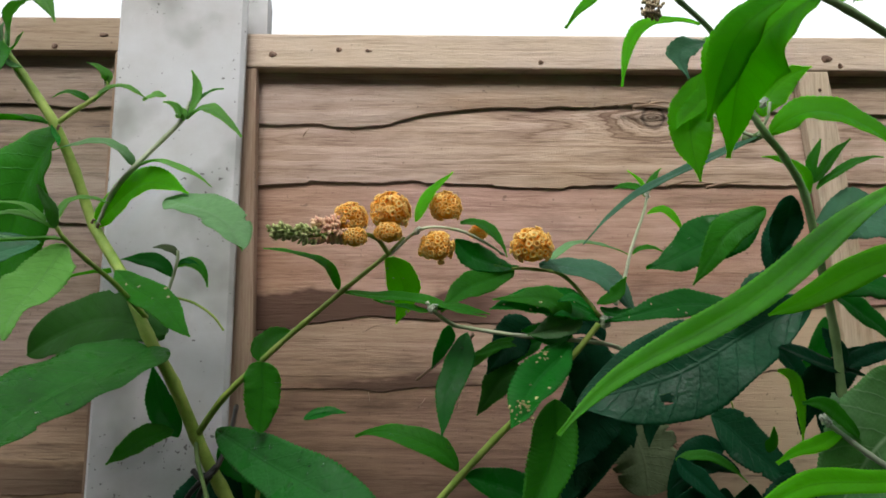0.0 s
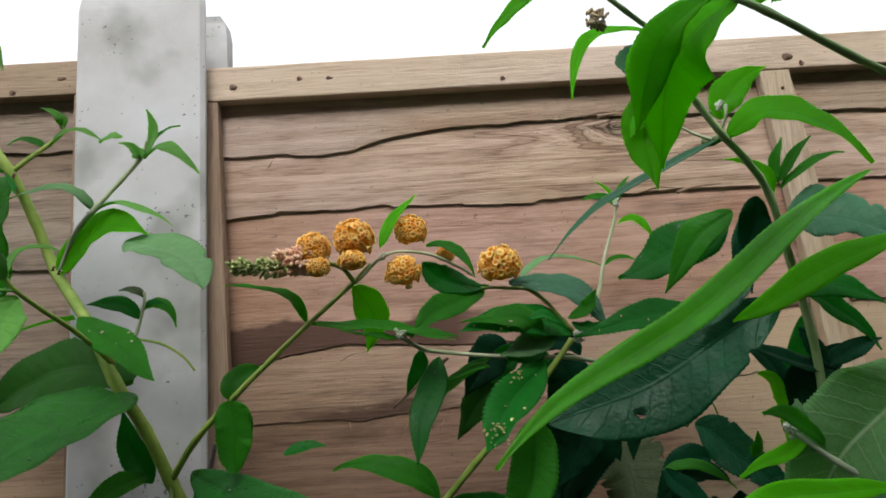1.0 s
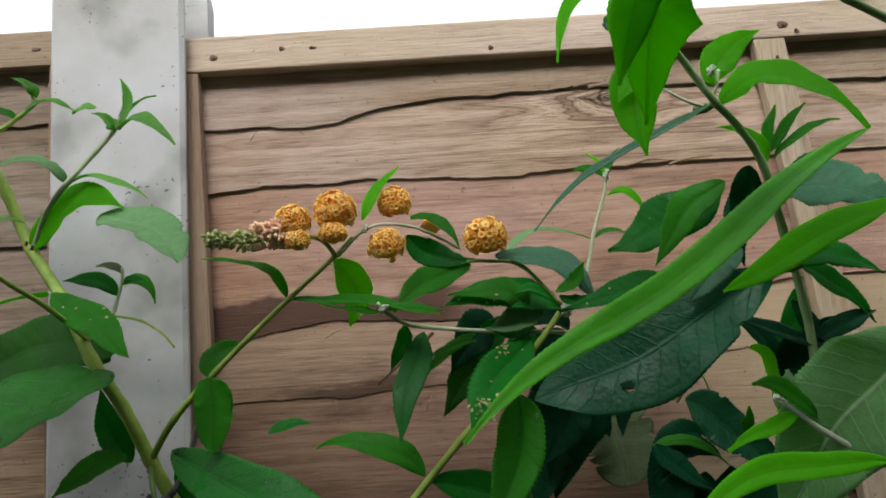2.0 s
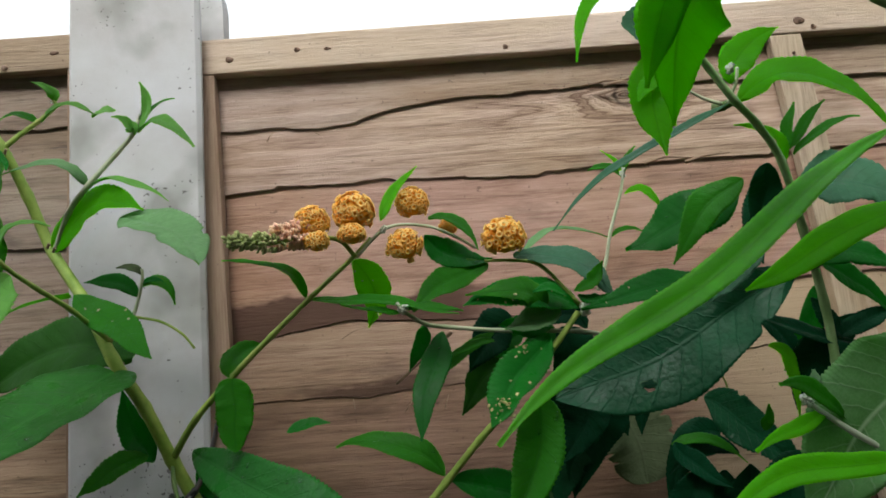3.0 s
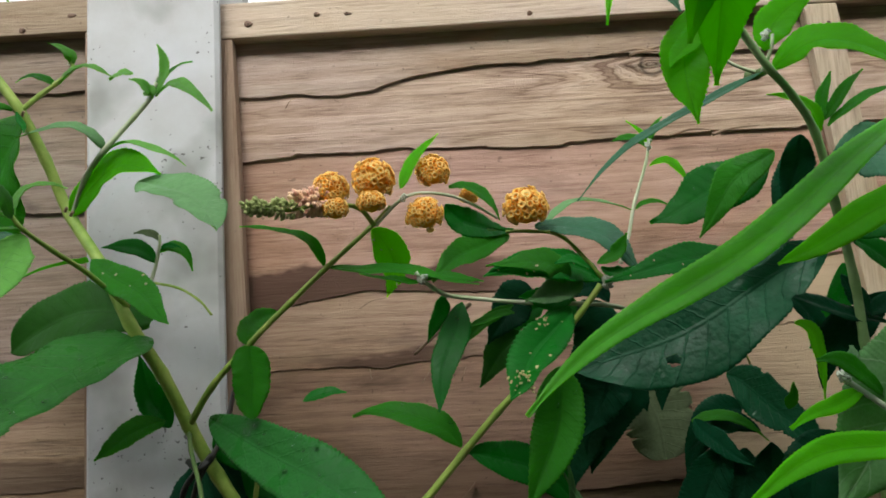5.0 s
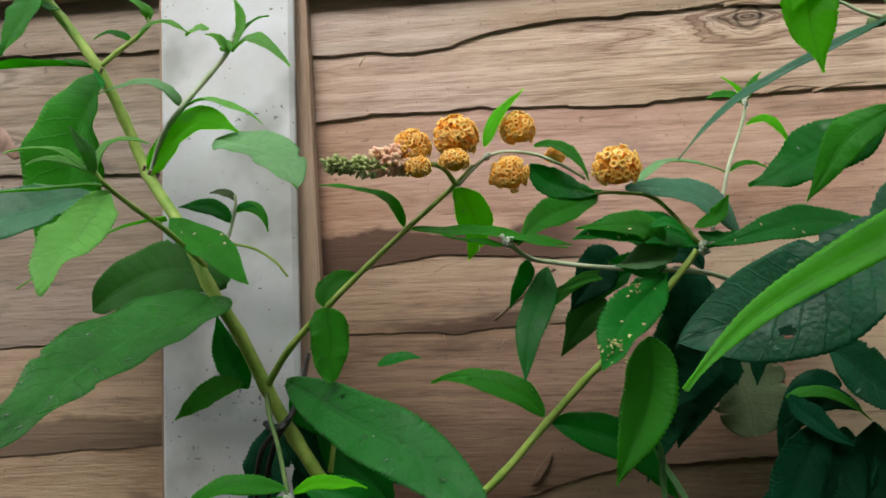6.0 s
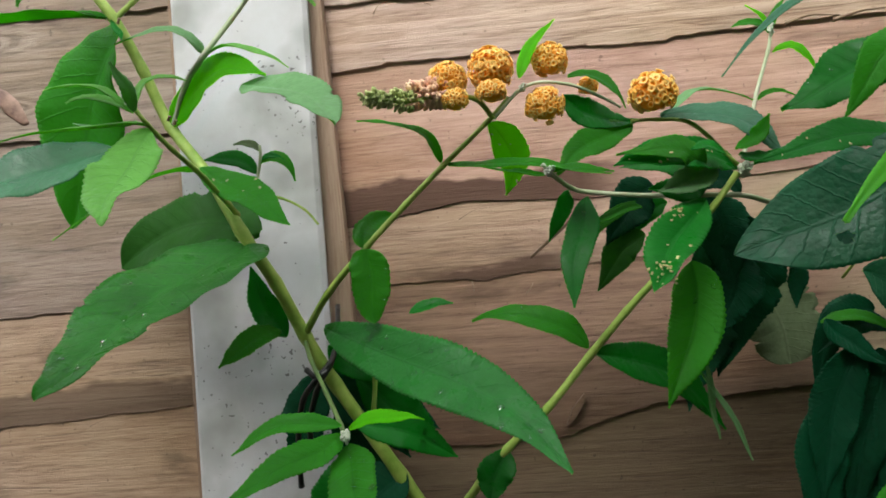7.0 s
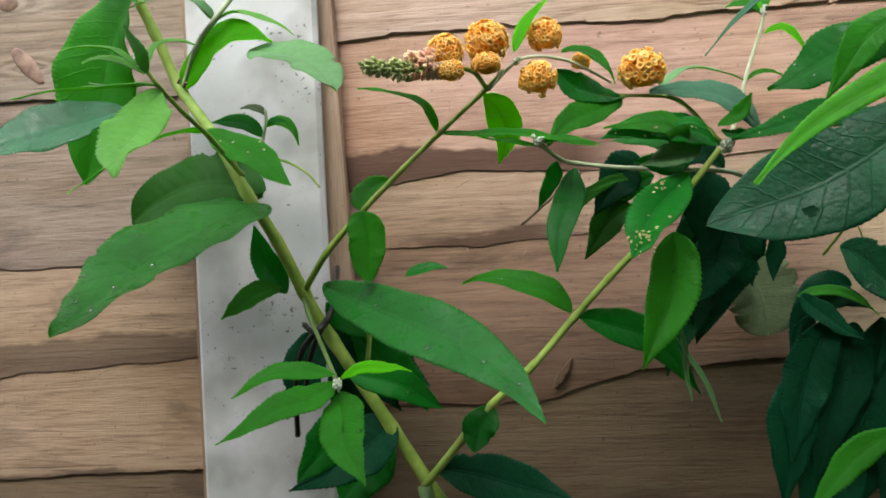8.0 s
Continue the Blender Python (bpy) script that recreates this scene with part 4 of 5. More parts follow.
leaf(front_sprig, (-0.039, -0.25, 1.576), (-0.051, -0.26, 1.582), (-0.061, -0.27, 1.578), 0.0066, 20, young)
leaf(front_sprig, (-0.038, -0.25, 1.578), (-0.034, -0.245, 1.593), (-0.016, -0.24, 1.592), 0.0086, 35, young)
leaf(front_sprig, (-0.033, -0.25, 1.57), (-0.059, -0.265, 1.568), (-0.092, -0.28, 1.56), 0.0058, 55, young)
leaf(front_sprig, (-0.036, -0.255, 1.575), (-0.036, -0.262, 1.584), (-0.039, -0.27, 1.595), 0.0066, 20, pale)
leaf(front_sprig, (-0.038, -0.25, 1.572), (-0.049, -0.255, 1.569), (-0.064, -0.26, 1.571), 0.0044, 40, pale)
post_sprig = stem(shrub, [(-0.048, -0.11, 1.529), (-0.044, -0.09, 1.539), (-0.039, -0.08, 1.561), (-0.034, -0.08, 1.581), (-0.034, -0.08, 1.59)], 0.0015, 0.001, bark_pale)
leaf(post_sprig, (-0.037, -0.08, 1.57), (-0.054, -0.08, 1.582), (-0.077, -0.08, 1.583), 0.0135, 0, dark)
leaf(post_sprig, (-0.034, -0.08, 1.577), (-0.019, -0.08, 1.58), (-0.01, -0.08, 1.562), 0.0097, 10, mid)
leaf(post_sprig, (-0.034, -0.08, 1.579), (-0.025, -0.08, 1.582), (-0.017, -0.08, 1.577), 0.0048, 0, dark)
leaf(post_sprig, (-0.035, -0.08, 1.586), (-0.041, -0.08, 1.592), (-0.053, -0.08, 1.592), 0.0063, 0, dry)
curved_twig = stem(shrub, [(-0.039, -0.08, 1.555), (-0.019, -0.085, 1.55), (-0.002, -0.09, 1.54), (0.007, -0.09, 1.529)], 0.0011, 0.0008, bark_green)
whorl_shoot = stem(shrub, [(-0.002, -0.112, 1.453), (0.005, -0.128, 1.441), (0.022, -0.16, 1.423), (0.039, -0.2, 1.411), (0.042, -0.207, 1.406)], 0.0015, 0.0012, bark_mid)
leaf(whorl_shoot, (0.041, -0.207, 1.412), (0.013, -0.214, 1.415), (-0.014, -0.22, 1.403), 0.0119, 20, mid)
leaf(whorl_shoot, (0.041, -0.207, 1.407), (0.023, -0.233, 1.401), (-0.007, -0.26, 1.388), 0.0181, 10, mid)
leaf(whorl_shoot, (0.043, -0.207, 1.402), (0.053, -0.238, 1.388), (0.069, -0.27, 1.37), 0.0248, 0, mid, wet=4)
leaf(whorl_shoot, (0.045, -0.207, 1.41), (0.064, -0.209, 1.416), (0.085, -0.21, 1.413), 0.0089, 30, light)
leaf(whorl_shoot, (0.044, -0.19, 1.41), (0.074, -0.185, 1.4), (0.098, -0.18, 1.386), 0.0196, 0, dark, wet=3)
leaf(whorl_shoot, (0.038, -0.16, 1.388), (0.02, -0.16, 1.361), (0.002, -0.16, 1.338), 0.0268, 0, dark)
low_shoot = stem(shrub, [(0.037, -0.1, 1.397), (0.04, -0.1, 1.42), (0.038, -0.1, 1.432)], 0.0018, 0.0012, bark_green)
leaf(low_shoot, (0.01, -0.1, 1.446), (0.024, -0.095, 1.432), (0.046, -0.09, 1.42), 0.0192, 0, dark)
leaf(low_shoot, (0.033, -0.07, 1.4), (0.049, -0.06, 1.414), (0.062, -0.05, 1.386), 0.0329, 0, shade)
flower_branch = stem(shrub, [(-0.002, -0.112, 1.455), (0.02, -0.13, 1.481), (0.049, -0.145, 1.507), (0.077, -0.152, 1.531), (0.102, -0.155, 1.552), (0.13, -0.157, 1.575), (0.143, -0.155, 1.588)], 0.0024, 0.0012, bark_green)
flower_twig = stem(shrub, [(0.133, -0.157, 1.576), (0.154, -0.155, 1.594), (0.179, -0.145, 1.595), (0.198, -0.14, 1.587), (0.21, -0.14, 1.579)], 0.0012, 0.0008, bark_pale)
ball_twig = stem(shrub, [(0.215, -0.14, 1.57), (0.23, -0.142, 1.569), (0.251, -0.142, 1.564), (0.273, -0.145, 1.537)], 0.001, 0.0014, bark_green)
leaf(flower_branch, (0.05, -0.148, 1.506), (0.051, -0.149, 1.486), (0.052, -0.15, 1.461), 0.0250, 0, mid, wet=4, peak=(0.40, 0.58), bites=0)
leaf(flower_branch, (0.049, -0.147, 1.507), (0.051, -0.144, 1.52), (0.067, -0.14, 1.526), 0.0160, 0, mid, oval=1)
leaf(flower_branch, (0.1, -0.155, 1.553), (0.088, -0.172, 1.571), (0.058, -0.19, 1.575), 0.0111, 35, mid)
leaf(flower_branch, (0.104, -0.155, 1.552), (0.149, -0.167, 1.545), (0.195, -0.18, 1.535), 0.0174, 50, mid)
leaf(flower_branch, (0.13, -0.15, 1.575), (0.142, -0.145, 1.557), (0.137, -0.14, 1.532), 0.0222, 0, light, spots=4)
leaf(flower_branch, (0.15, -0.155, 1.599), (0.159, -0.148, 1.618), (0.175, -0.14, 1.637), 0.0084, 10, light)
leaf(flower_twig, (0.177, -0.14, 1.59), (0.196, -0.135, 1.575), (0.221, -0.13, 1.572), 0.0215, 0, dark)
leaf(flower_twig, (0.18, -0.14, 1.601), (0.199, -0.145, 1.597), (0.211, -0.15, 1.576), 0.0113, 30, mid)
leaf(flower_twig, (0.218, -0.13, 1.569), (0.191, -0.145, 1.559), (0.167, -0.16, 1.539), 0.0215, 0, mid)
middle_twig = stem(shrub, [(0.158, -0.175, 1.544), (0.163, -0.173, 1.538), (0.174, -0.16, 1.531), (0.186, -0.145, 1.529), (0.224, -0.14, 1.524), (0.273, -0.14, 1.52), (0.294, -0.13, 1.515)], 0.0012, 0.0016, bark_pale)
leaf(middle_twig, (0.164, -0.173, 1.54), (0.179, -0.172, 1.54), (0.198, -0.17, 1.537), 0.0090, 30, mid)
leaf(middle_twig, (0.184, -0.147, 1.526), (0.175, -0.166, 1.496), (0.168, -0.185, 1.463), 0.0190, 0, dark, wet=2)
leaf(middle_twig, (0.174, -0.145, 1.531), (0.169, -0.138, 1.519), (0.161, -0.13, 1.502), 0.0110, 0, dark)
leaf(middle_twig, (0.217, -0.14, 1.518), (0.201, -0.135, 1.516), (0.183, -0.13, 1.508), 0.0082, 30, mid)
leaf(middle_twig, (0.16, -0.173, 1.539), (0.146, -0.176, 1.54), (0.125, -0.18, 1.545), 0.0088, 50, mid)
dry_twig = stem(shrub, [(0.19, -0.12, 1.526), (0.17, -0.11, 1.51), (0.15, -0.1, 1.494)], 0.0012, 0.0009, bark_dry)
back_branch = stem(shrub, [(0.077, -0.12, 1.322), (0.106, -0.125, 1.356), (0.125, -0.128, 1.377), (0.151, -0.13, 1.4), (0.18, -0.13, 1.431), (0.203, -0.135, 1.456), (0.223, -0.14, 1.476), (0.239, -0.145, 1.494), (0.257, -0.15, 1.515), (0.271, -0.15, 1.532)], 0.0028, 0.0019, bark_green)
leaf(back_branch, (0.235, -0.13, 1.573), (0.268, -0.15, 1.566), (0.292, -0.17, 1.536), 0.0232, 15, sheen_grey)
leaf(back_branch, (0.244, -0.12, 1.578), (0.277, -0.09, 1.596), (0.315, -0.06, 1.592), 0.0118, 45, pale)
leaf(back_branch, (0.273, -0.145, 1.535), (0.239, -0.157, 1.547), (0.198, -0.17, 1.54), 0.0284, 10, dark, spots=7)
leaf(back_branch, (0.256, -0.14, 1.527), (0.238, -0.145, 1.526), (0.22, -0.15, 1.527), 0.0181, 0, dark)
leaf(back_branch, (0.252, -0.15, 1.518), (0.225, -0.175, 1.49), (0.208, -0.2, 1.469), 0.0280, 10, dark, spots=9, fold=0.5)
leaf(back_branch, (0.241, -0.148, 1.483), (0.235, -0.159, 1.446), (0.216, -0.17, 1.403), 0.0317, 0, mid, wet=7, fold=0.6)
leaf(back_branch, (0.243, -0.15, 1.426), (0.245, -0.15, 1.4), (0.247, -0.15, 1.38), 0.0049, 40, pale)
leaf(back_branch, (0.24, -0.15, 1.42), (0.254, -0.148, 1.393), (0.265, -0.147, 1.366), 0.0054, 40, pale)
leaf(back_branch, (0.183, -0.13, 1.431), (0.226, -0.115, 1.416), (0.264, -0.1, 1.374), 0.0281, 10, dark, wet=2)
leaf(back_branch, (0.179, -0.13, 1.435), (0.15, -0.125, 1.457), (0.109, -0.12, 1.456), 0.0195, 15, mid, wet=7)
leaf(back_branch, (0.291, -0.1, 1.509), (0.284, -0.09, 1.463), (0.268, -0.08, 1.405), 0.0486, 0, deep_shade)
leaf(back_branch, (0.233, -0.1, 1.534), (0.218, -0.095, 1.523), (0.201, -0.09, 1.498), 0.0308, 0, deep_shade)
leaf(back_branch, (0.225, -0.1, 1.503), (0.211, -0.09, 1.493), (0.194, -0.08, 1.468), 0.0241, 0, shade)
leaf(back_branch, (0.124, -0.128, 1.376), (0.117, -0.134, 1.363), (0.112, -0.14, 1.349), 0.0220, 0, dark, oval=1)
leaf(back_branch, (0.085, -0.12, 1.333), (0.133, -0.125, 1.326), (0.176, -0.13, 1.313), 0.0335, 0, deep_shade)
leaf(back_branch, (0.056, -0.1, 1.36), (0.032, -0.105, 1.342), (-0.02, -0.11, 1.317), 0.0388, 0, deep_shade)
leaf(back_branch, (0.057, -0.03, 1.461), (0.072, -0.03, 1.466), (0.091, -0.03, 1.466), 0.0111, 20, dark)
leaf(back_branch, (0.247, -0.16, 1.534), (0.235, -0.165, 1.546), (0.2, -0.17, 1.546), 0.0202, 10, mid, spots=3)
bud_stem = stem(shrub, [(0.304, -0.06, 1.552), (0.313, -0.055, 1.574), (0.319, -0.055, 1.597), (0.33, -0.055, 1.627), (0.334, -0.055, 1.644)], 0.0016, 0.0011, bark_pale)
leaf(bud_stem, (0.332, -0.055, 1.64), (0.321, -0.057, 1.648), (0.305, -0.06, 1.645), 0.0113, 20, mid)
leaf(bud_stem, (0.333, -0.055, 1.626), (0.35, -0.057, 1.626), (0.359, -0.06, 1.608), 0.0104, 20, light)
leaf(bud_stem, (0.333, -0.055, 1.64), (0.338, -0.052, 1.654), (0.347, -0.05, 1.665), 0.0067, 20, mid)
leaf(bud_stem, (0.332, -0.055, 1.643), (0.328, -0.052, 1.654), (0.319, -0.05, 1.663), 0.0048, 20, light)
leaf(bud_stem, (0.32, -0.055, 1.593), (0.335, -0.052, 1.599), (0.35, -0.05, 1.593), 0.0076, 40, mid)
right_stem = stem(right_shrub, [(0.451, -0.11, 1.462), (0.444, -0.12, 1.489), (0.437, -0.13, 1.527), (0.42, -0.15, 1.575), (0.403, -0.17, 1.615), (0.382, -0.19, 1.634), (0.362, -0.21, 1.643), (0.345, -0.22, 1.661), (0.326, -0.235, 1.678), (0.316, -0.24, 1.69)], 0.0032, 0.0018, bark_young)
leaf(right_stem, (0.364, -0.21, 1.643), (0.394, -0.23, 1.651), (0.423, -0.25, 1.611), 0.0278, 10, light)
leaf(right_stem, (0.364, -0.205, 1.656), (0.373, -0.202, 1.677), (0.398, -0.2, 1.69), 0.0220, 0, light)
leaf(right_stem, (0.358, -0.21, 1.642), (0.301, -0.205, 1.616), (0.252, -0.2, 1.577), 0.0103, 45, sheen_grey)
leaf(right_stem, (0.31, -0.25, 1.665), (0.302, -0.255, 1.631), (0.303, -0.26, 1.601), 0.0240, 0, light)
leaf(right_stem, (0.316, -0.25, 1.658), (0.302, -0.255, 1.643), (0.292, -0.26, 1.63), 0.0117, 0, light)
leaf(right_stem, (0.311, -0.25, 1.694), (0.277, -0.26, 1.687), (0.261, -0.27, 1.649), 0.0098, 20, light)
leaf(right_stem, (0.314, -0.25, 1.683), (0.298, -0.255, 1.675), (0.3, -0.26, 1.658), 0.0152, 0, sheen_grey)
leaf(right_stem, (0.405, -0.17, 1.615), (0.398, -0.175, 1.631), (0.372, -0.18, 1.638), 0.0115, 10, light)
leaf(right_stem, (0.406, -0.17, 1.621), (0.41, -0.17, 1.638), (0.416, -0.17, 1.653), 0.0073, 10, mid)
leaf(right_stem, (0.409, -0.17, 1.623), (0.419, -0.175, 1.638), (0.43, -0.18, 1.65), 0.0075, 20, mid)
leaf(right_stem, (0.411, -0.17, 1.619), (0.427, -0.18, 1.633), (0.444, -0.19, 1.635), 0.0089, 30, mid)
leaf(right_stem, (0.409, -0.17, 1.598), (0.436, -0.185, 1.595), (0.468, -0.2, 1.575), 0.0430, 0, sheen_grey)
leaf(right_stem, (0.397, -0.165, 1.616), (0.394, -0.157, 1.597), (0.39, -0.15, 1.574), 0.0206, 0, deep_shade)
leaf(right_stem, (0.39, -0.13, 1.607), (0.355, -0.115, 1.59), (0.318, -0.1, 1.575), 0.0400, 0, dark, wet=3)
leaf(right_stem, (0.386, -0.15, 1.61), (0.362, -0.145, 1.593), (0.338, -0.14, 1.559), 0.0234, 0, mid)
leaf(right_stem, (0.363, -0.25, 1.54), (0.302, -0.241, 1.508), (0.24, -0.232, 1.484), 0.0520, 0, blue_green, hole=1, peak=(0.85, 0.80), bites=1)
leaf(right_stem, (0.34, -0.2, 1.499), (0.309, -0.2, 1.493), (0.278, -0.2, 1.487), 0.0179, 0, deep_shade)
leaf(right_stem, (0.359, -0.19, 1.538), (0.313, -0.195, 1.54), (0.264, -0.2, 1.531), 0.0210, 10, dark, spots=6)
leaf(right_stem, (0.349, -0.25, 1.553), (0.334, -0.25, 1.543), (0.319, -0.25, 1.527), 0.0174, 0, sheen_grey)
leaf(right_stem, (0.461, -0.12, 1.499), (0.422, -0.12, 1.512), (0.387, -0.12, 1.524), 0.0143, 20, deep_shade)
leaf(right_stem, (0.452, -0.12, 1.504), (0.441, -0.12, 1.52), (0.434, -0.12, 1.532), 0.0158, 0, deep_shade)
leaf(right_stem, (0.449, -0.12, 1.504), (0.468, -0.12, 1.515), (0.49, -0.12, 1.521), 0.0150, 0, deep_shade)
leaf(right_stem, (0.446, -0.12, 1.508), (0.43, -0.11, 1.489), (0.424, -0.1, 1.457), 0.0242, 0, deep_shade)
leaf(right_stem, (0.405, -0.11, 1.502), (0.416, -0.115, 1.489), (0.415, -0.12, 1.452), 0.0106, 10, light)
leaf(right_stem, (0.396, -0.11, 1.446), (0.396, -0.115, 1.454), (0.396, -0.12, 1.464), 0.0080, 0, mid)
leaf(right_stem, (0.367, -0.08, 1.468), (0.400, -0.085, 1.442), (0.436, -0.09, 1.392), 0.0340, 0, blue_green, peak=(0.7, 1.15))
leaf(right_stem, (0.39, -0.04, 1.438), (0.365, -0.04, 1.432), (0.345, -0.04, 1.385), 0.0270, 0, deep_shade)
leaf(right_stem, (0.349, -0.05, 1.433), (0.375, -0.055, 1.435), (0.4, -0.06, 1.418), 0.0104, 20, mid)
leaf(right_stem, (0.387, -0.05, 1.403), (0.368, -0.05, 1.358), (0.346, -0.05, 1.297), 0.0455, 0, deep_shade)
leaf(right_stem, (0.302, -0.05, 1.478), (0.311, -0.05, 1.46), (0.317, -0.05, 1.442), 0.0174, 0, deep_shade)
leaf(right_stem, (0.296, -0.08, 1.514), (0.27, -0.08, 1.456), (0.247, -0.08, 1.383), 0.0514, 0, blue_green)
thin_twig = stem(right_shrub, [(0.375, -0.2, 1.539), (0.401, -0.13, 1.527), (0.391, -0.1, 1.506), (0.386, -0.06, 1.488), (0.382, -0.015, 1.462)], 0.0016, 0.001, bark_green)
hair_twig = stem(right_shrub, [(0.387, -0.06, 1.487), (0.393, -0.055, 1.476), (0.396, -0.05, 1.467)], 0.0007, 0.0006, bark_green)
near_stem = stem(right_shrub, [(0.248, -0.45, 1.616), (0.262, -0.45, 1.609), (0.277, -0.45, 1.601), (0.303, -0.44, 1.592), (0.331, -0.43, 1.583)], 0.001, 0.0012, bark_young)
leaf(near_stem, (0.262, -0.45, 1.606), (0.25, -0.44, 1.596), (0.245, -0.43, 1.576), 0.0130, 0, light)
leaf(near_stem, (0.27, -0.45, 1.606), (0.257, -0.435, 1.595), (0.254, -0.42, 1.568), 0.0255, 0, light, bites=0, fold=0.15)
leaf(near_stem, (0.273, -0.45, 1.604), (0.276, -0.435, 1.619), (0.26, -0.42, 1.636), 0.0139, 0, light)
leaf(near_stem, (0.279, -0.45, 1.604), (0.287, -0.445, 1.613), (0.304, -0.44, 1.622), 0.0090, 0, light)
leaf(near_stem, (0.227, -0.45, 1.613), (0.212, -0.445, 1.61), (0.202, -0.44, 1.6), 0.0067, 20, light)
top_twig = stem(right_shrub, [(0.275, -0.28, 1.706), (0.293, -0.27, 1.697), (0.315, -0.255, 1.687), (0.323, -0.245, 1.676)], 0.0014, 0.0016, bark_young)
leaf(top_twig, (0.337, -0.26, 1.709), (0.319, -0.265, 1.71), (0.3, -0.27, 1.705), 0.0080, 20, light)
side_stem = stem(right_shrub, [(0.388, -0.36, 1.564), (0.364, -0.36, 1.53), (0.35, -0.37, 1.503), (0.358, -0.37, 1.476), (0.424, -0.3, 1.421)], 0.003, 0.004, bark_green)
leaf(side_stem, (0.34, -0.38, 1.574), (0.253, -0.42, 1.525), (0.197, -0.445, 1.488), 0.0097, 10, long_leaf, fold=0.55)
leaf(side_stem, (0.383, -0.33, 1.56), (0.346, -0.31, 1.543), (0.321, -0.29, 1.529), 0.0146, 0, light)
leaf(side_stem, (0.347, -0.38, 1.506), (0.326, -0.37, 1.48), (0.302, -0.36, 1.444), 0.0407, 0, under, bites=0)
white_shoot = stem(right_shrub, [(0.344, -0.37, 1.459), (0.332, -0.37, 1.466), (0.318, -0.37, 1.475), (0.305, -0.367, 1.486)], 0.0013, 0.0009, bark_white)
leaf(white_shoot, (0.317, -0.367, 1.48), (0.305, -0.374, 1.49), (0.291, -0.38, 1.493), 0.0074, 0, mid)
leaf(white_shoot, (0.311, -0.367, 1.482), (0.298, -0.373, 1.479), (0.281, -0.38, 1.473), 0.0056, 20, light)
leaf(white_shoot, (0.306, -0.367, 1.486), (0.31, -0.364, 1.492), (0.312, -0.36, 1.496), 0.0037, 20, pale)
leaf(white_shoot, (0.319, -0.4, 1.47), (0.286, -0.4, 1.469), (0.256, -0.4, 1.454), 0.0084, 10, light)
leaf(right_stem, (0.316, -0.03, 1.471), (0.327, -0.03, 1.438), (0.333, -0.03, 1.403), 0.0600, 0, dry, bites=2, peak=(0.5, 0.45))
leaf(right_stem, (0.398, -0.05, 1.423), (0.372, -0.05, 1.430), (0.345, -0.05, 1.412), 0.0160, 0, deep_shade)
leaf(right_stem, (0.42, -0.05, 1.399), (0.38, -0.05, 1.364), (0.342, -0.05, 1.283), 0.0451, 0, deep_shade)
leaf(right_stem, (0.344, -0.2, 1.372), (0.315, -0.2, 1.355), (0.296, -0.2, 1.331), 0.0160, 10, mid)
leaf(right_stem, (0.43, -0.06, 1.38), (0.401, -0.06, 1.337), (0.375, -0.06, 1.278), 0.0464, 0, deep_shade)
leaf(right_stem, (0.432, -0.1, 1.427), (0.414, -0.1, 1.401), (0.406, -0.1, 1.364), 0.0436, 0, deep_shade)
# flowers and buds
flower_ball(flower_branch, (0.109, -0.172, 1.597), 0.0116, 3, 1)
flower_ball(flower_branch, (0.112, -0.178, 1.584), 0.0089, 4, 0.8)
flower_ball(flower_branch, (0.134, -0.162, 1.604), 0.0142, 5, 1)
flower_ball(flower_branch, (0.133, -0.172, 1.588), 0.0094, 6, 0.8)
flower_ball(flower_twig, (0.17, -0.138, 1.612), 0.0120, 7, 1)
flower_ball(flower_twig, (0.164, -0.15, 1.582), 0.0126, 8, 1)
flower_ball(flower_twig, (0.228, -0.148, 1.583), 0.0150, 9, 0.95)
flower_ball(flower_twig, (0.193, -0.13, 1.596), 0.0069, 10, 1)
bud_cluster(flower_branch, (0.104, -0.175, 1.59), (0.088, -0.185, 1.587), 0.0089, 0.0074, 200, 0.0014, BUD_PINK, 5, 'bud_head', 'pinkish opening buds')
bud_cluster(flower_branch, (0.09, -0.185, 1.584), (0.065, -0.204, 1.584), 0.0061, 0.0042, 170, 0.0012, BUD_GREEN, 6, 'bud_spike', 'spike of closed green buds')
spike_stalk = stem(flower_branch, [(0.133, -0.158, 1.576), (0.123, -0.165, 1.587), (0.103, -0.178, 1.587), (0.085, -0.19, 1.583), (0.066, -0.203, 1.584)], 0.0016, 0.0009, bark_green)
bud_cluster(top_twig, (0.272, -0.275, 1.691), (0.281, -0.275, 1.689), 0.004, 0.005, 90, 0.0010, BUD_DRY, 7, 'bud_head', 'withered brown buds')
bud_cluster(top_twig, (0.293, -0.275, 1.707), (0.3, -0.275, 1.705), 0.004, 0.004, 80, 0.0010, BUD_DRY, 8, 'bud_head', 'withered brown buds')
bud_cluster(middle_twig, (0.162, -0.175, 1.542), (0.161, -0.175, 1.538), 0.0025, 0.0015, 34, 0.0010, BUD_WHITE, 9, 'bud', 'downy pale bud')
bud_cluster(flower_branch, (0.15, -0.158, 1.591), (0.153, -0.158, 1.594), 0.0018, 0.00108, 34, 0.0008, BUD_WHITE, 9, 'bud', 'downy pale bud')
bud_cluster(right_stem, (0.36, -0.21, 1.661), (0.363, -0.21, 1.665), 0.0022, 0.00132, 34, 0.0009, BUD_WHITE, 9, 'bud', 'downy pale bud')
bud_cluster(bud_stem, (0.332, -0.056, 1.638), (0.334, -0.056, 1.646), 0.0022, 0.00132, 34, 0.0009, BUD_WHITE, 9, 'bud', 'downy pale bud')
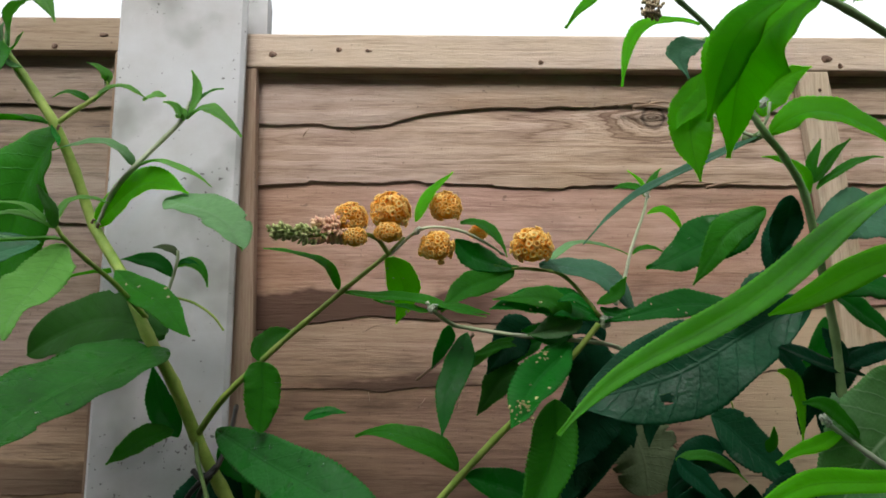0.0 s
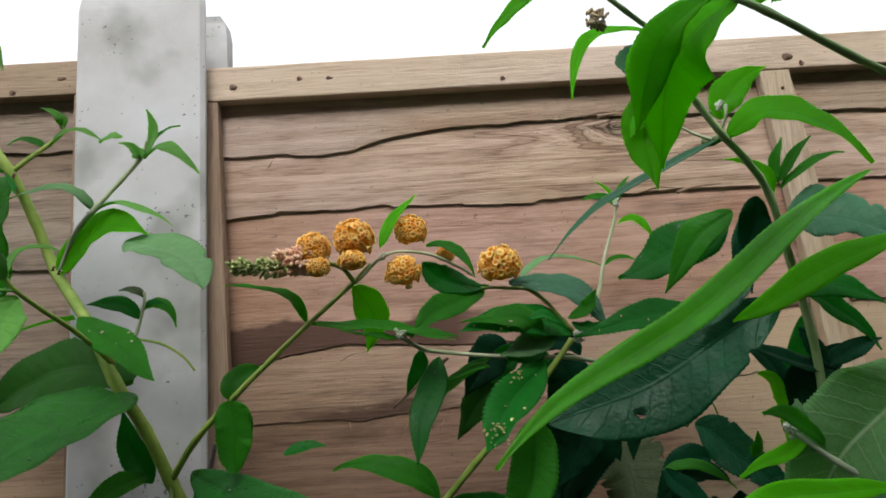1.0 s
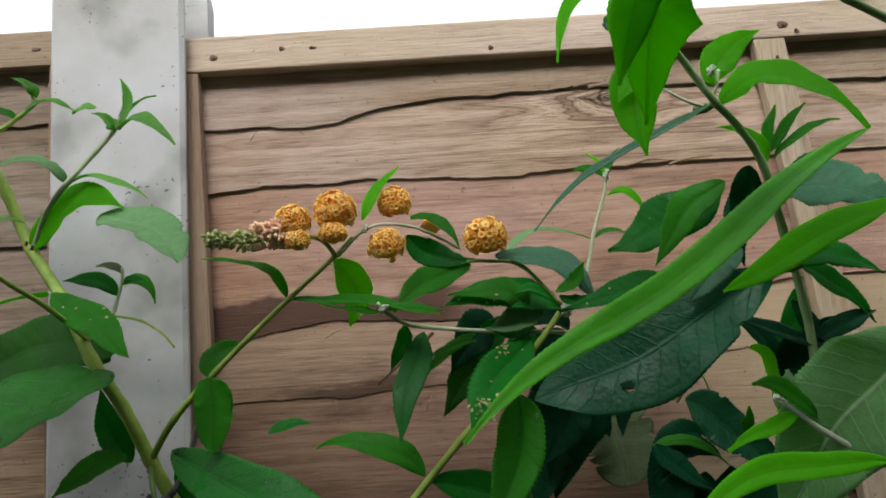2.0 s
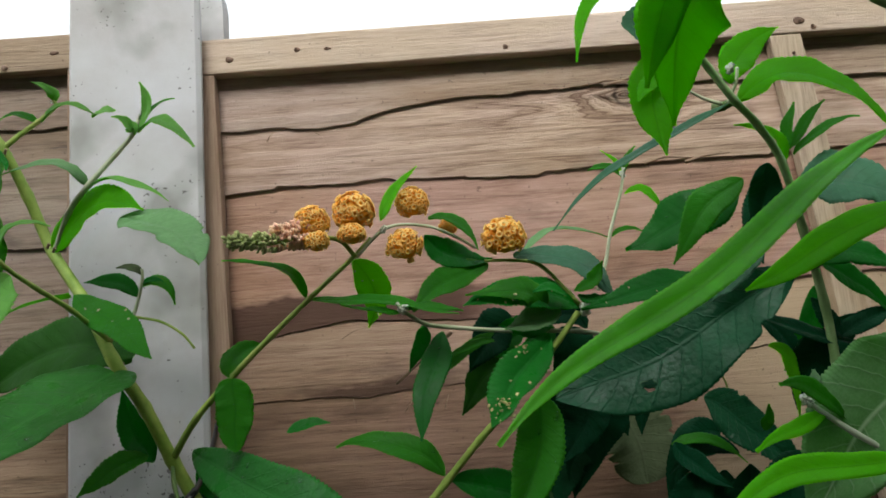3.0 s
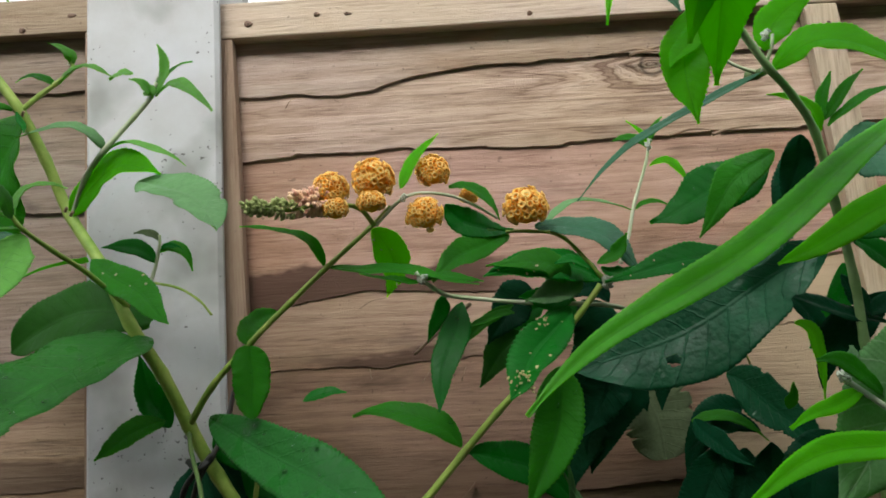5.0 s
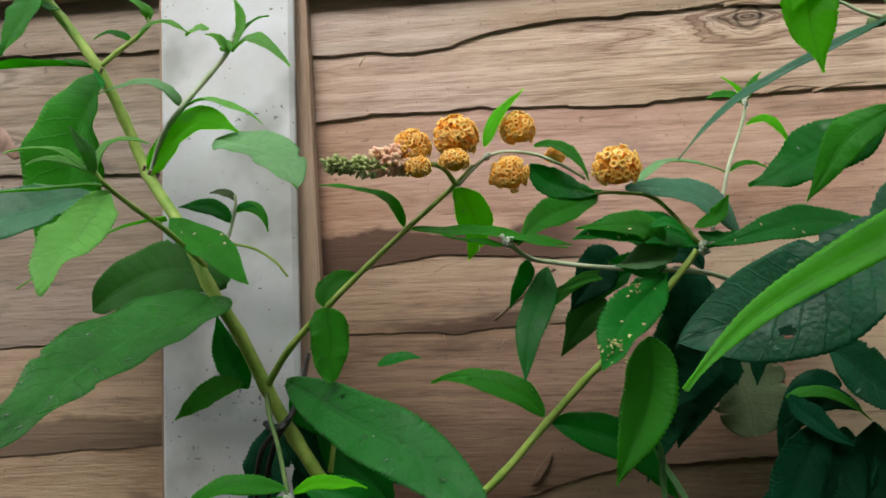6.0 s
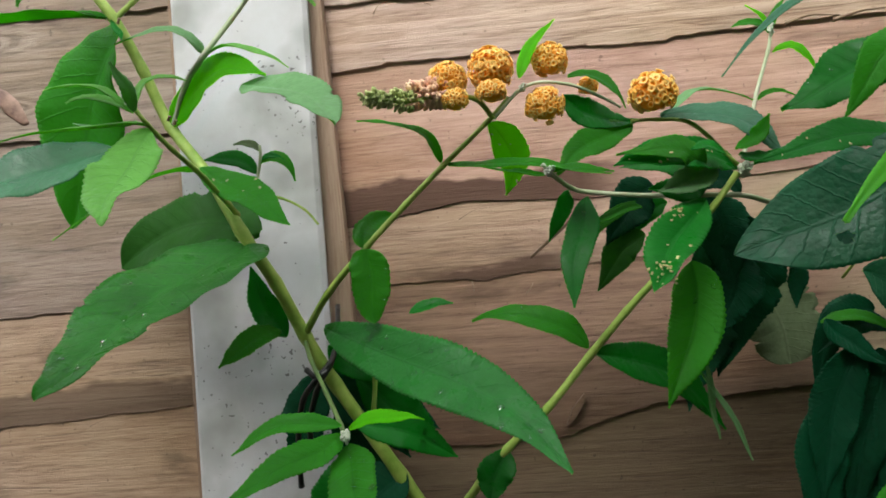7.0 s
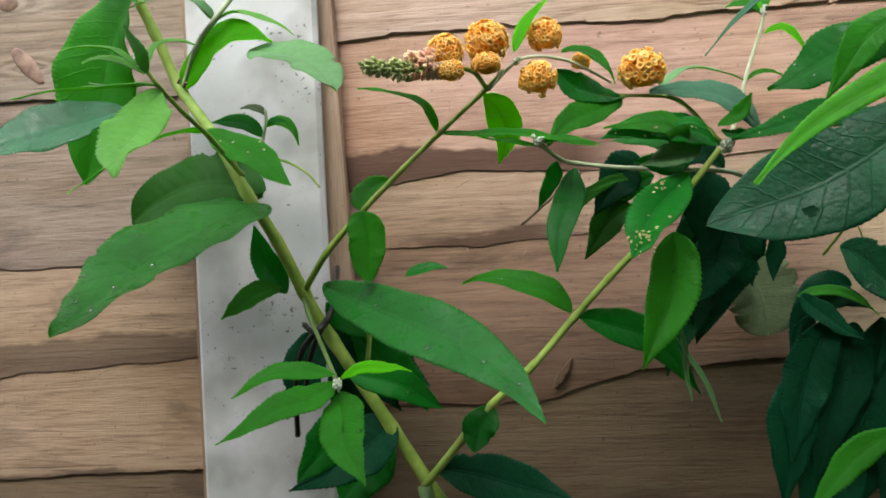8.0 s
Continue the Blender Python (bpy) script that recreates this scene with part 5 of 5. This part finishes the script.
bud_cluster(middle_twig, (0.274, -0.145, 1.532), (0.28, -0.145, 1.537), 0.0035, 0.0021, 34, 0.0015, BUD_WHITE, 9, 'bud', 'downy pale bud')
bud_cluster(white_shoot, (0.303, -0.368, 1.488), (0.306, -0.368, 1.485), 0.0014, 0.00084, 34, 0.0006, BUD_WHITE, 9, 'bud', 'downy pale bud')
bud_cluster(front_sprig, (-0.039, -0.256, 1.579), (-0.042, -0.256, 1.589), 0.0016, 0.00096, 34, 0.0007, BUD_WHITE, 9, 'bud', 'downy pale bud')
bud_cluster(side_sprig, (-0.086, -0.11, 1.711), (-0.083, -0.11, 1.72), 0.0012, 0.00072, 34, 0.0005, BUD_WHITE, 9, 'bud', 'downy pale bud')
bud_cluster(sprig, (-0.018, -0.126, 1.683), (-0.014, -0.126, 1.696), 0.0012, 0.00072, 34, 0.0005, BUD_WHITE, 9, 'bud', 'downy pale bud')
bud_cluster(back_branch, (0.213, -0.19, 1.483), (0.219, -0.19, 1.472), 0.006, 0.006, 40, 0.0007, CRUMB, 11, 'frass', 'beige fallen florets')
bud_cluster(back_branch, (0.228, -0.16, 1.512), (0.235, -0.16, 1.509), 0.004, 0.004, 22, 0.0006, CRUMB, 12, 'frass', 'beige fallen florets')
# black wire tie round the stems
tie = empty('plant_tie', (0.02, -0.1, 1.4), 'black wire tie looped round the stems', 'plant tie')
stem(tie, [(0, -0.02, 1.47), (0.012, -0.08, 1.45), (0.014, -0.116, 1.434), (0.007, -0.122, 1.428), (-0.001, -0.118, 1.433)], 0.0019, 0.0019, WIRE, 6, 'wire')
stem(tie, [(0.015, -0.118, 1.436), (0.005, -0.122, 1.425), (-0.006, -0.112, 1.413), (-0.014, -0.1, 1.392), (-0.018, -0.09, 1.375), (-0.021, -0.08, 1.348)], 0.0019, 0.0019, WIRE, 6, 'wire')
stem(tie, [(0.012, -0.122, 1.43), (0.003, -0.112, 1.417), (-0.006, -0.1, 1.396), (-0.009, -0.09, 1.374)], 0.0019, 0.0019, WIRE, 6, 'wire')
MAIN_FOOT, BACK_FOOT = (0.086, -0.1, 1.303), (0.077, -0.12, 1.322)
RIGHT_FOOT, SIDE_FOOT = (0.451, -0.11, 1.462), (0.424, -0.3, 1.421)
shard([(0.171, 0.009, 1.361), (0.176, 0.009, 1.373), (0.187, 0.009, 1.385), (0.186, 0.009, 1.378), (0.177, 0.009, 1.364)])
# nails, knots and splinters of the fence
nail((-0.185, -0.001, 1.79))
nail((0.257, -0.001, 1.777))
nail((0.518, -0.001, 1.781))
nail((0.529, -0.001, 1.776))
nail((0.072, -0.001, 1.788))
nail((0.013, -0.001, 1.782))
nail((0.099, -0.001, 1.787))
nail((0.509, -0.001, 1.752))
stem(panel_right, [(0.041, 0.01, 1.709), (0.045, 0.006, 1.713), (0.049, 0.012, 1.719)], 0.0005, 0.0002, bark_dry, 5, 'splinter')
stem(panel_right if 0.084 > 0 else panel_left, [(0.084, 0.01, 1.714), (0.088, 0.006, 1.711), (0.09, 0.012, 1.711)], 0.0005, 0.0002, bark_dry, 5, 'splinter')
stem(panel_right if 0.122 > 0 else panel_left, [(0.123, 0.01, 1.54), (0.111, 0.006, 1.538), (0.098, 0.012, 1.532)], 0.0005, 0.0002, bark_dry, 5, 'splinter')
stem(panel_right if 0.105 > 0 else panel_left, [(0.105, 0.01, 1.481), (0.106, 0.006, 1.476), (0.106, 0.012, 1.473)], 0.0005, 0.0002, bark_dry, 5, 'splinter')
stem(panel_right if -0.228 > 0 else panel_left, [(-0.226, 0.01, 1.385), (-0.216, 0.006, 1.389), (-0.205, 0.012, 1.39)], 0.0005, 0.0002, bark_dry, 5, 'splinter')
stem(panel_right if -0.244 > 0 else panel_left, [(-0.243, 0.01, 1.389), (-0.224, 0.006, 1.387), (-0.216, 0.012, 1.387)], 0.0005, 0.0002, bark_dry, 5, 'splinter')
stem(panel_right if 0.148 > 0 else panel_left, [(0.148, 0.01, 1.468), (0.152, 0.006, 1.473), (0.154, 0.012, 1.476)], 0.0005, 0.0002, bark_dry, 5, 'splinter')
stem(panel_right if 0.181 > 0 else panel_left, [(0.181, 0.01, 1.468), (0.183, 0.006, 1.474), (0.185, 0.012, 1.479)], 0.0005, 0.0002, bark_dry, 5, 'splinter')
# dry twigs stand in for a dark split in the board
split_twig = stem(right_shrub, [(0.327, -0.012, 1.474), (0.342, -0.014, 1.458), (0.362, -0.01, 1.439)], 0.0016, 0.0009, bark_dry)
split_twig = stem(right_shrub, [(0.327, -0.006, 1.47), (0.341, -0.006, 1.452), (0.354, -0.006, 1.441)], 0.0011, 0.0006, bark_dry)
leaf(right_stem, (0.317, -0.1, 1.482), (0.317, -0.1, 1.466), (0.315, -0.1, 1.448), 0.0123, 0, deep_shade)
leaf(right_stem, (0.281, -0.1, 1.488), (0.276, -0.1, 1.46), (0.259, -0.1, 1.433), 0.0329, 0, deep_shade)
leaf(right_stem, (0.4, -0.09, 1.525), (0.424, -0.09, 1.508), (0.439, -0.09, 1.476), 0.0168, 0, deep_shade)
leaf(right_stem, (0.457, -0.08, 1.542), (0.446, -0.08, 1.508), (0.427, -0.08, 1.483), 0.0171, 0, dark)
leaf(back_branch, (0.219, -0.11, 1.524), (0.2, -0.11, 1.513), (0.18, -0.11, 1.497), 0.0088, 0, mid)
leaf(back_branch, (0.26, -0.15, 1.536), (0.243, -0.155, 1.529), (0.223, -0.16, 1.524), 0.0180, 0, pale)
leaf(back_branch, (0.268, -0.16, 1.545), (0.278, -0.165, 1.55), (0.285, -0.17, 1.561), 0.0118, 20, mid)
leaf(back_branch, (0.27, -0.16, 1.542), (0.279, -0.165, 1.538), (0.288, -0.17, 1.541), 0.0104, 20, dark)
leaf(back_branch, (0.263, -0.16, 1.542), (0.252, -0.165, 1.547), (0.241, -0.17, 1.545), 0.0090, 20, dark)
leaf(back_branch, (0.267, -0.1, 1.525), (0.274, -0.1, 1.5), (0.277, -0.1, 1.463), 0.0338, 0, deep_shade)
leaf(main_stem, (0.006, -0.08, 1.43), (0.026, -0.08, 1.402), (0.057, -0.08, 1.364), 0.0352, 0, deep_shade)
leaf(main_stem, (-0.008, -0.06, 1.423), (-0.02, -0.06, 1.391), (-0.035, -0.06, 1.359), 0.0366, 0, deep_shade)
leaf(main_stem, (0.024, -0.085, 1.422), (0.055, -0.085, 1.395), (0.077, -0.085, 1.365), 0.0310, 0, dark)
# dark leaf added close behind the hole, so that the hole looks shaded
leaf(right_stem, (0.306, -0.224, 1.518), (0.283, -0.221, 1.503), (0.252, -0.221, 1.487), 0.021, 0, deep_shade)
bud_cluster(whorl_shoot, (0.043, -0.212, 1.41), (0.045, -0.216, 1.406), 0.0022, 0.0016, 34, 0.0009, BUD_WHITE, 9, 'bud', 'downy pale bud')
leaf(main_stem, (0.007, -0.06, 1.433), (0.015, -0.06, 1.404), (0.039, -0.06, 1.371), 0.0336, 0, deep_shade)
leaf(main_stem, (-0.009, -0.05, 1.42), (-0.021, -0.05, 1.4), (-0.032, -0.05, 1.371), 0.0257, 0, deep_shade)
leaf(main_stem, (0.024, -0.06, 1.43), (0.046, -0.055, 1.403), (0.076, -0.05, 1.376), 0.0287, 0, deep_shade)
leaf(main_stem, (0.005, -0.06, 1.398), (0.019, -0.06, 1.369), (0.037, -0.06, 1.332), 0.0365, 0, deep_shade)
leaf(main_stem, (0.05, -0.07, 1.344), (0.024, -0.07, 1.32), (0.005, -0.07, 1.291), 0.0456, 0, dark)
leaf_node = stem(right_shrub, [(0.36, -0.185, 1.648), (0.363, -0.19, 1.647), (0.37, -0.19, 1.65)], 0.003, 0.0026, bark_mid)
leaf_node = stem(right_shrub, [(0.416, -0.15, 1.551), (0.422, -0.15, 1.551), (0.428, -0.15, 1.553)], 0.0034, 0.003, bark_mid)
side_shoot = stem(right_shrub, [(0.362, -0.2, 1.645), (0.366, -0.205, 1.656), (0.368, -0.205, 1.665)], 0.0012, 0.0009, bark_pale)
side_shoot = stem(right_shrub, [(0.358, -0.2, 1.645), (0.347, -0.2, 1.65), (0.335, -0.2, 1.658)], 0.0012, 0.0006, bark_pale)
leaf(side_stem, (0.351, -0.3, 1.538), (0.367, -0.3, 1.542), (0.388, -0.3, 1.532), 0.0151, 0, dark)
leaf(right_stem, (0.446, -0.08, 1.478), (0.46, -0.08, 1.453), (0.465, -0.08, 1.421), 0.0301, 0, deep_shade)
knot((0.073, -0.0, 1.788), 0.0028, 0, 0.80)
knot((0.1, -0.0, 1.787), 0.0035, 0, 0.35)
knot((0.257, -0.0, 1.777), 0.0026, 0, 0.90)
knot((0.518, -0.0, 1.782), 0.0050, 0, 0.70)
knot((0.53, -0.0, 1.775), 0.0026, 0, 0.80)
knot((0.013, -0.0, 1.783), 0.0036, 0, 0.80)
knot((-0.186, -0.0, 1.79), 0.0030, 0, 0.90)
knot((-0.142, -0.0, 1.801), 0.0040, 0, 0.50)
stem(panel_right, [(0.328, 0.008, 1.739), (0.346, 0.005, 1.741), (0.365, 0.009, 1.74)], 0.0016, 0.0005, bark_dry, 5, 'bark_flake')
stem(panel_right, [(0.341, 0.008, 1.737), (0.356, 0.005, 1.739), (0.378, 0.009, 1.737)], 0.0016, 0.0005, bark_dry, 5, 'bark_flake')
stem(panel_right, [(0.357, 0.008, 1.741), (0.369, 0.005, 1.742), (0.382, 0.009, 1.74)], 0.0016, 0.0005, bark_dry, 5, 'bark_flake')
stem(panel_right, [(0.369, 0.008, 1.664), (0.386, 0.005, 1.668), (0.41, 0.009, 1.667)], 0.0016, 0.0005, bark_dry, 5, 'bark_flake')
stem(panel_right, [(0.405, 0.008, 1.663), (0.424, 0.005, 1.667), (0.446, 0.009, 1.669)], 0.0016, 0.0005, bark_dry, 5, 'bark_flake')
knot((-0.282, 0.0132, 1.663), 0.0210, 50, 0.34, PINK_KNOT, 0.0017)
knot((-0.3, 0.0155, 1.722), 0.0095, 10, 0.75)
leaf(back_branch, (0.259, -0.12, 1.525), (0.244, -0.115, 1.508), (0.226, -0.11, 1.49), 0.0182, 0, dark)
leaf(back_branch, (0.258, -0.1, 1.537), (0.24, -0.095, 1.548), (0.214, -0.09, 1.549), 0.0152, 0, dark)
leaf(back_branch, (0.281, -0.12, 1.522), (0.268, -0.12, 1.533), (0.249, -0.12, 1.524), 0.0166, 0, deep_shade)
leaf(back_branch, (0.243, -0.09, 1.523), (0.227, -0.085, 1.516), (0.211, -0.08, 1.494), 0.0170, 0, dark)
leaf(right_stem, (0.42, -0.12, 1.624), (0.405, -0.12, 1.59), (0.405, -0.12, 1.557), 0.0213, 0, deep_shade)
leaf(right_stem, (0.473, -0.1, 1.519), (0.454, -0.1, 1.497), (0.446, -0.1, 1.466), 0.0198, 0, deep_shade)
leaf(right_stem, (0.444, -0.12, 1.554), (0.466, -0.12, 1.541), (0.489, -0.12, 1.513), 0.0191, 0, dark)
# drooping leaves fill the dark lower right; the shade is in their material
leaf(right_stem, (0.369, -0.06, 1.419), (0.347, -0.065, 1.372), (0.331, -0.07, 1.318), 0.0340, 0, deep_shade, bites=0)
leaf(right_stem, (0.382, -0.06, 1.414), (0.369, -0.065, 1.363), (0.345, -0.07, 1.301), 0.0360, 0, deep_shade, bites=0)
leaf(right_stem, (0.401, -0.06, 1.417), (0.39, -0.065, 1.362), (0.368, -0.07, 1.297), 0.0380, 0, deep_shade, bites=0)
leaf(right_stem, (0.353, -0.06, 1.387), (0.334, -0.065, 1.34), (0.325, -0.07, 1.286), 0.0340, 0, deep_shade, bites=0)
leaf(right_stem, (0.416, -0.06, 1.401), (0.406, -0.065, 1.346), (0.39, -0.07, 1.285), 0.0400, 0, deep_shade, bites=0)
leaf(right_stem, (0.37, -0.06, 1.338), (0.359, -0.065, 1.3), (0.336, -0.07, 1.262), 0.0440, 0, deep_shade, bites=0)
leaf(right_stem, (0.348, -0.06, 1.436), (0.361, -0.065, 1.419), (0.384, -0.07, 1.403), 0.0180, 0, deep_shade, bites=0)

# ---- lower growth of both shrubs, down to the soil ----
rnd = np.random.RandomState(21)
for plant, top, foot in ((shrub, MAIN_FOOT, (0.22, -0.13, -0.03)), (shrub, BACK_FOOT, (0.26, -0.14, -0.03)), (right_shrub, RIGHT_FOOT, (0.50, -0.16, -0.03)), (right_shrub, SIDE_FOOT, (0.54, -0.18, -0.03))):
    top, foot = np.array(top), np.array(foot)
    path = [foot + (top - foot) * k + np.array((0.02 * math.sin(5 * k + foot[0] * 40), 0.015 * math.cos(4 * k), 0)) * (1 - k) * k * 4 for k in np.linspace(0, 1, 7)]  # slightly crooked
    low = stem(plant, [tuple(p) for p in path], 0.0075, 0.0045, bark_mid)
    # unseen leaves below the view, also added to darken the low fence
    for k in range(26):
        u = rnd.uniform(0.28, 0.90)
        p = foot + (top - foot) * u
        a = rnd.uniform(-2.9, -0.2)
        d = np.array((math.cos(a), math.sin(a) * 0.8, rnd.uniform(-0.25, 0.35)))
        size = rnd.uniform(0.10, 0.17)
        q = p + d * size * 0.55 + np.array((0, 0, 0.02))
        e = p + d * size + np.array((0, 0, -0.03))
        if max(q[2], e[2]) > 1.22:
            continue
        leaf(low, p, q, e, size * 0.34, rnd.uniform(20, 60), deep_shade if k % 2 else dark, coarse=1)

# unseen branches, added beyond the right of the view to cast shade
for foot, head in (((0.62, -0.2, 0.0), (0.86, -0.32, 2.05)), ((0.66, -0.3, 0.0), (1.02, -0.62, 2.0)), ((0.6, -0.12, 0.0), (0.95, -0.14, 1.95))):
    foot, head = np.array(foot), np.array(head)
    path = [foot + (head - foot) * np.array((k ** 1.3, k ** 1.3, k)) for k in np.linspace(0, 1, 8)]
    shade_branch = stem(right_shrub, [tuple(p) for p in path], 0.008, 0.004, bark_mid)
    for k in range(220):
        u = rnd.uniform(0.4, 1.0)
        p = foot + (head - foot) * np.array((u ** 1.3, u ** 1.3, u))
        a = rnd.uniform(-3.1, 3.1)
        d = np.array((math.cos(a), math.sin(a), rnd.uniform(-0.2, 0.4)))
        size = rnd.uniform(0.12, 0.18)
        e = p + d * size
        # leaves that would reach into the camera's view are left out
        if e[0] < 0.27 + (e[1] + 0.64) * 0.64 or p[0] < 0.26 + (p[1] + 0.64) * 0.64 or e[1] > -0.03:
            continue
        leaf(shade_branch, p, p + d * size * 0.55 + np.array((0, 0, 0.02)), e - np.array((0, 0, 0.03)), size * 0.34, 45, mid if k % 2 else dark, coarse=1)
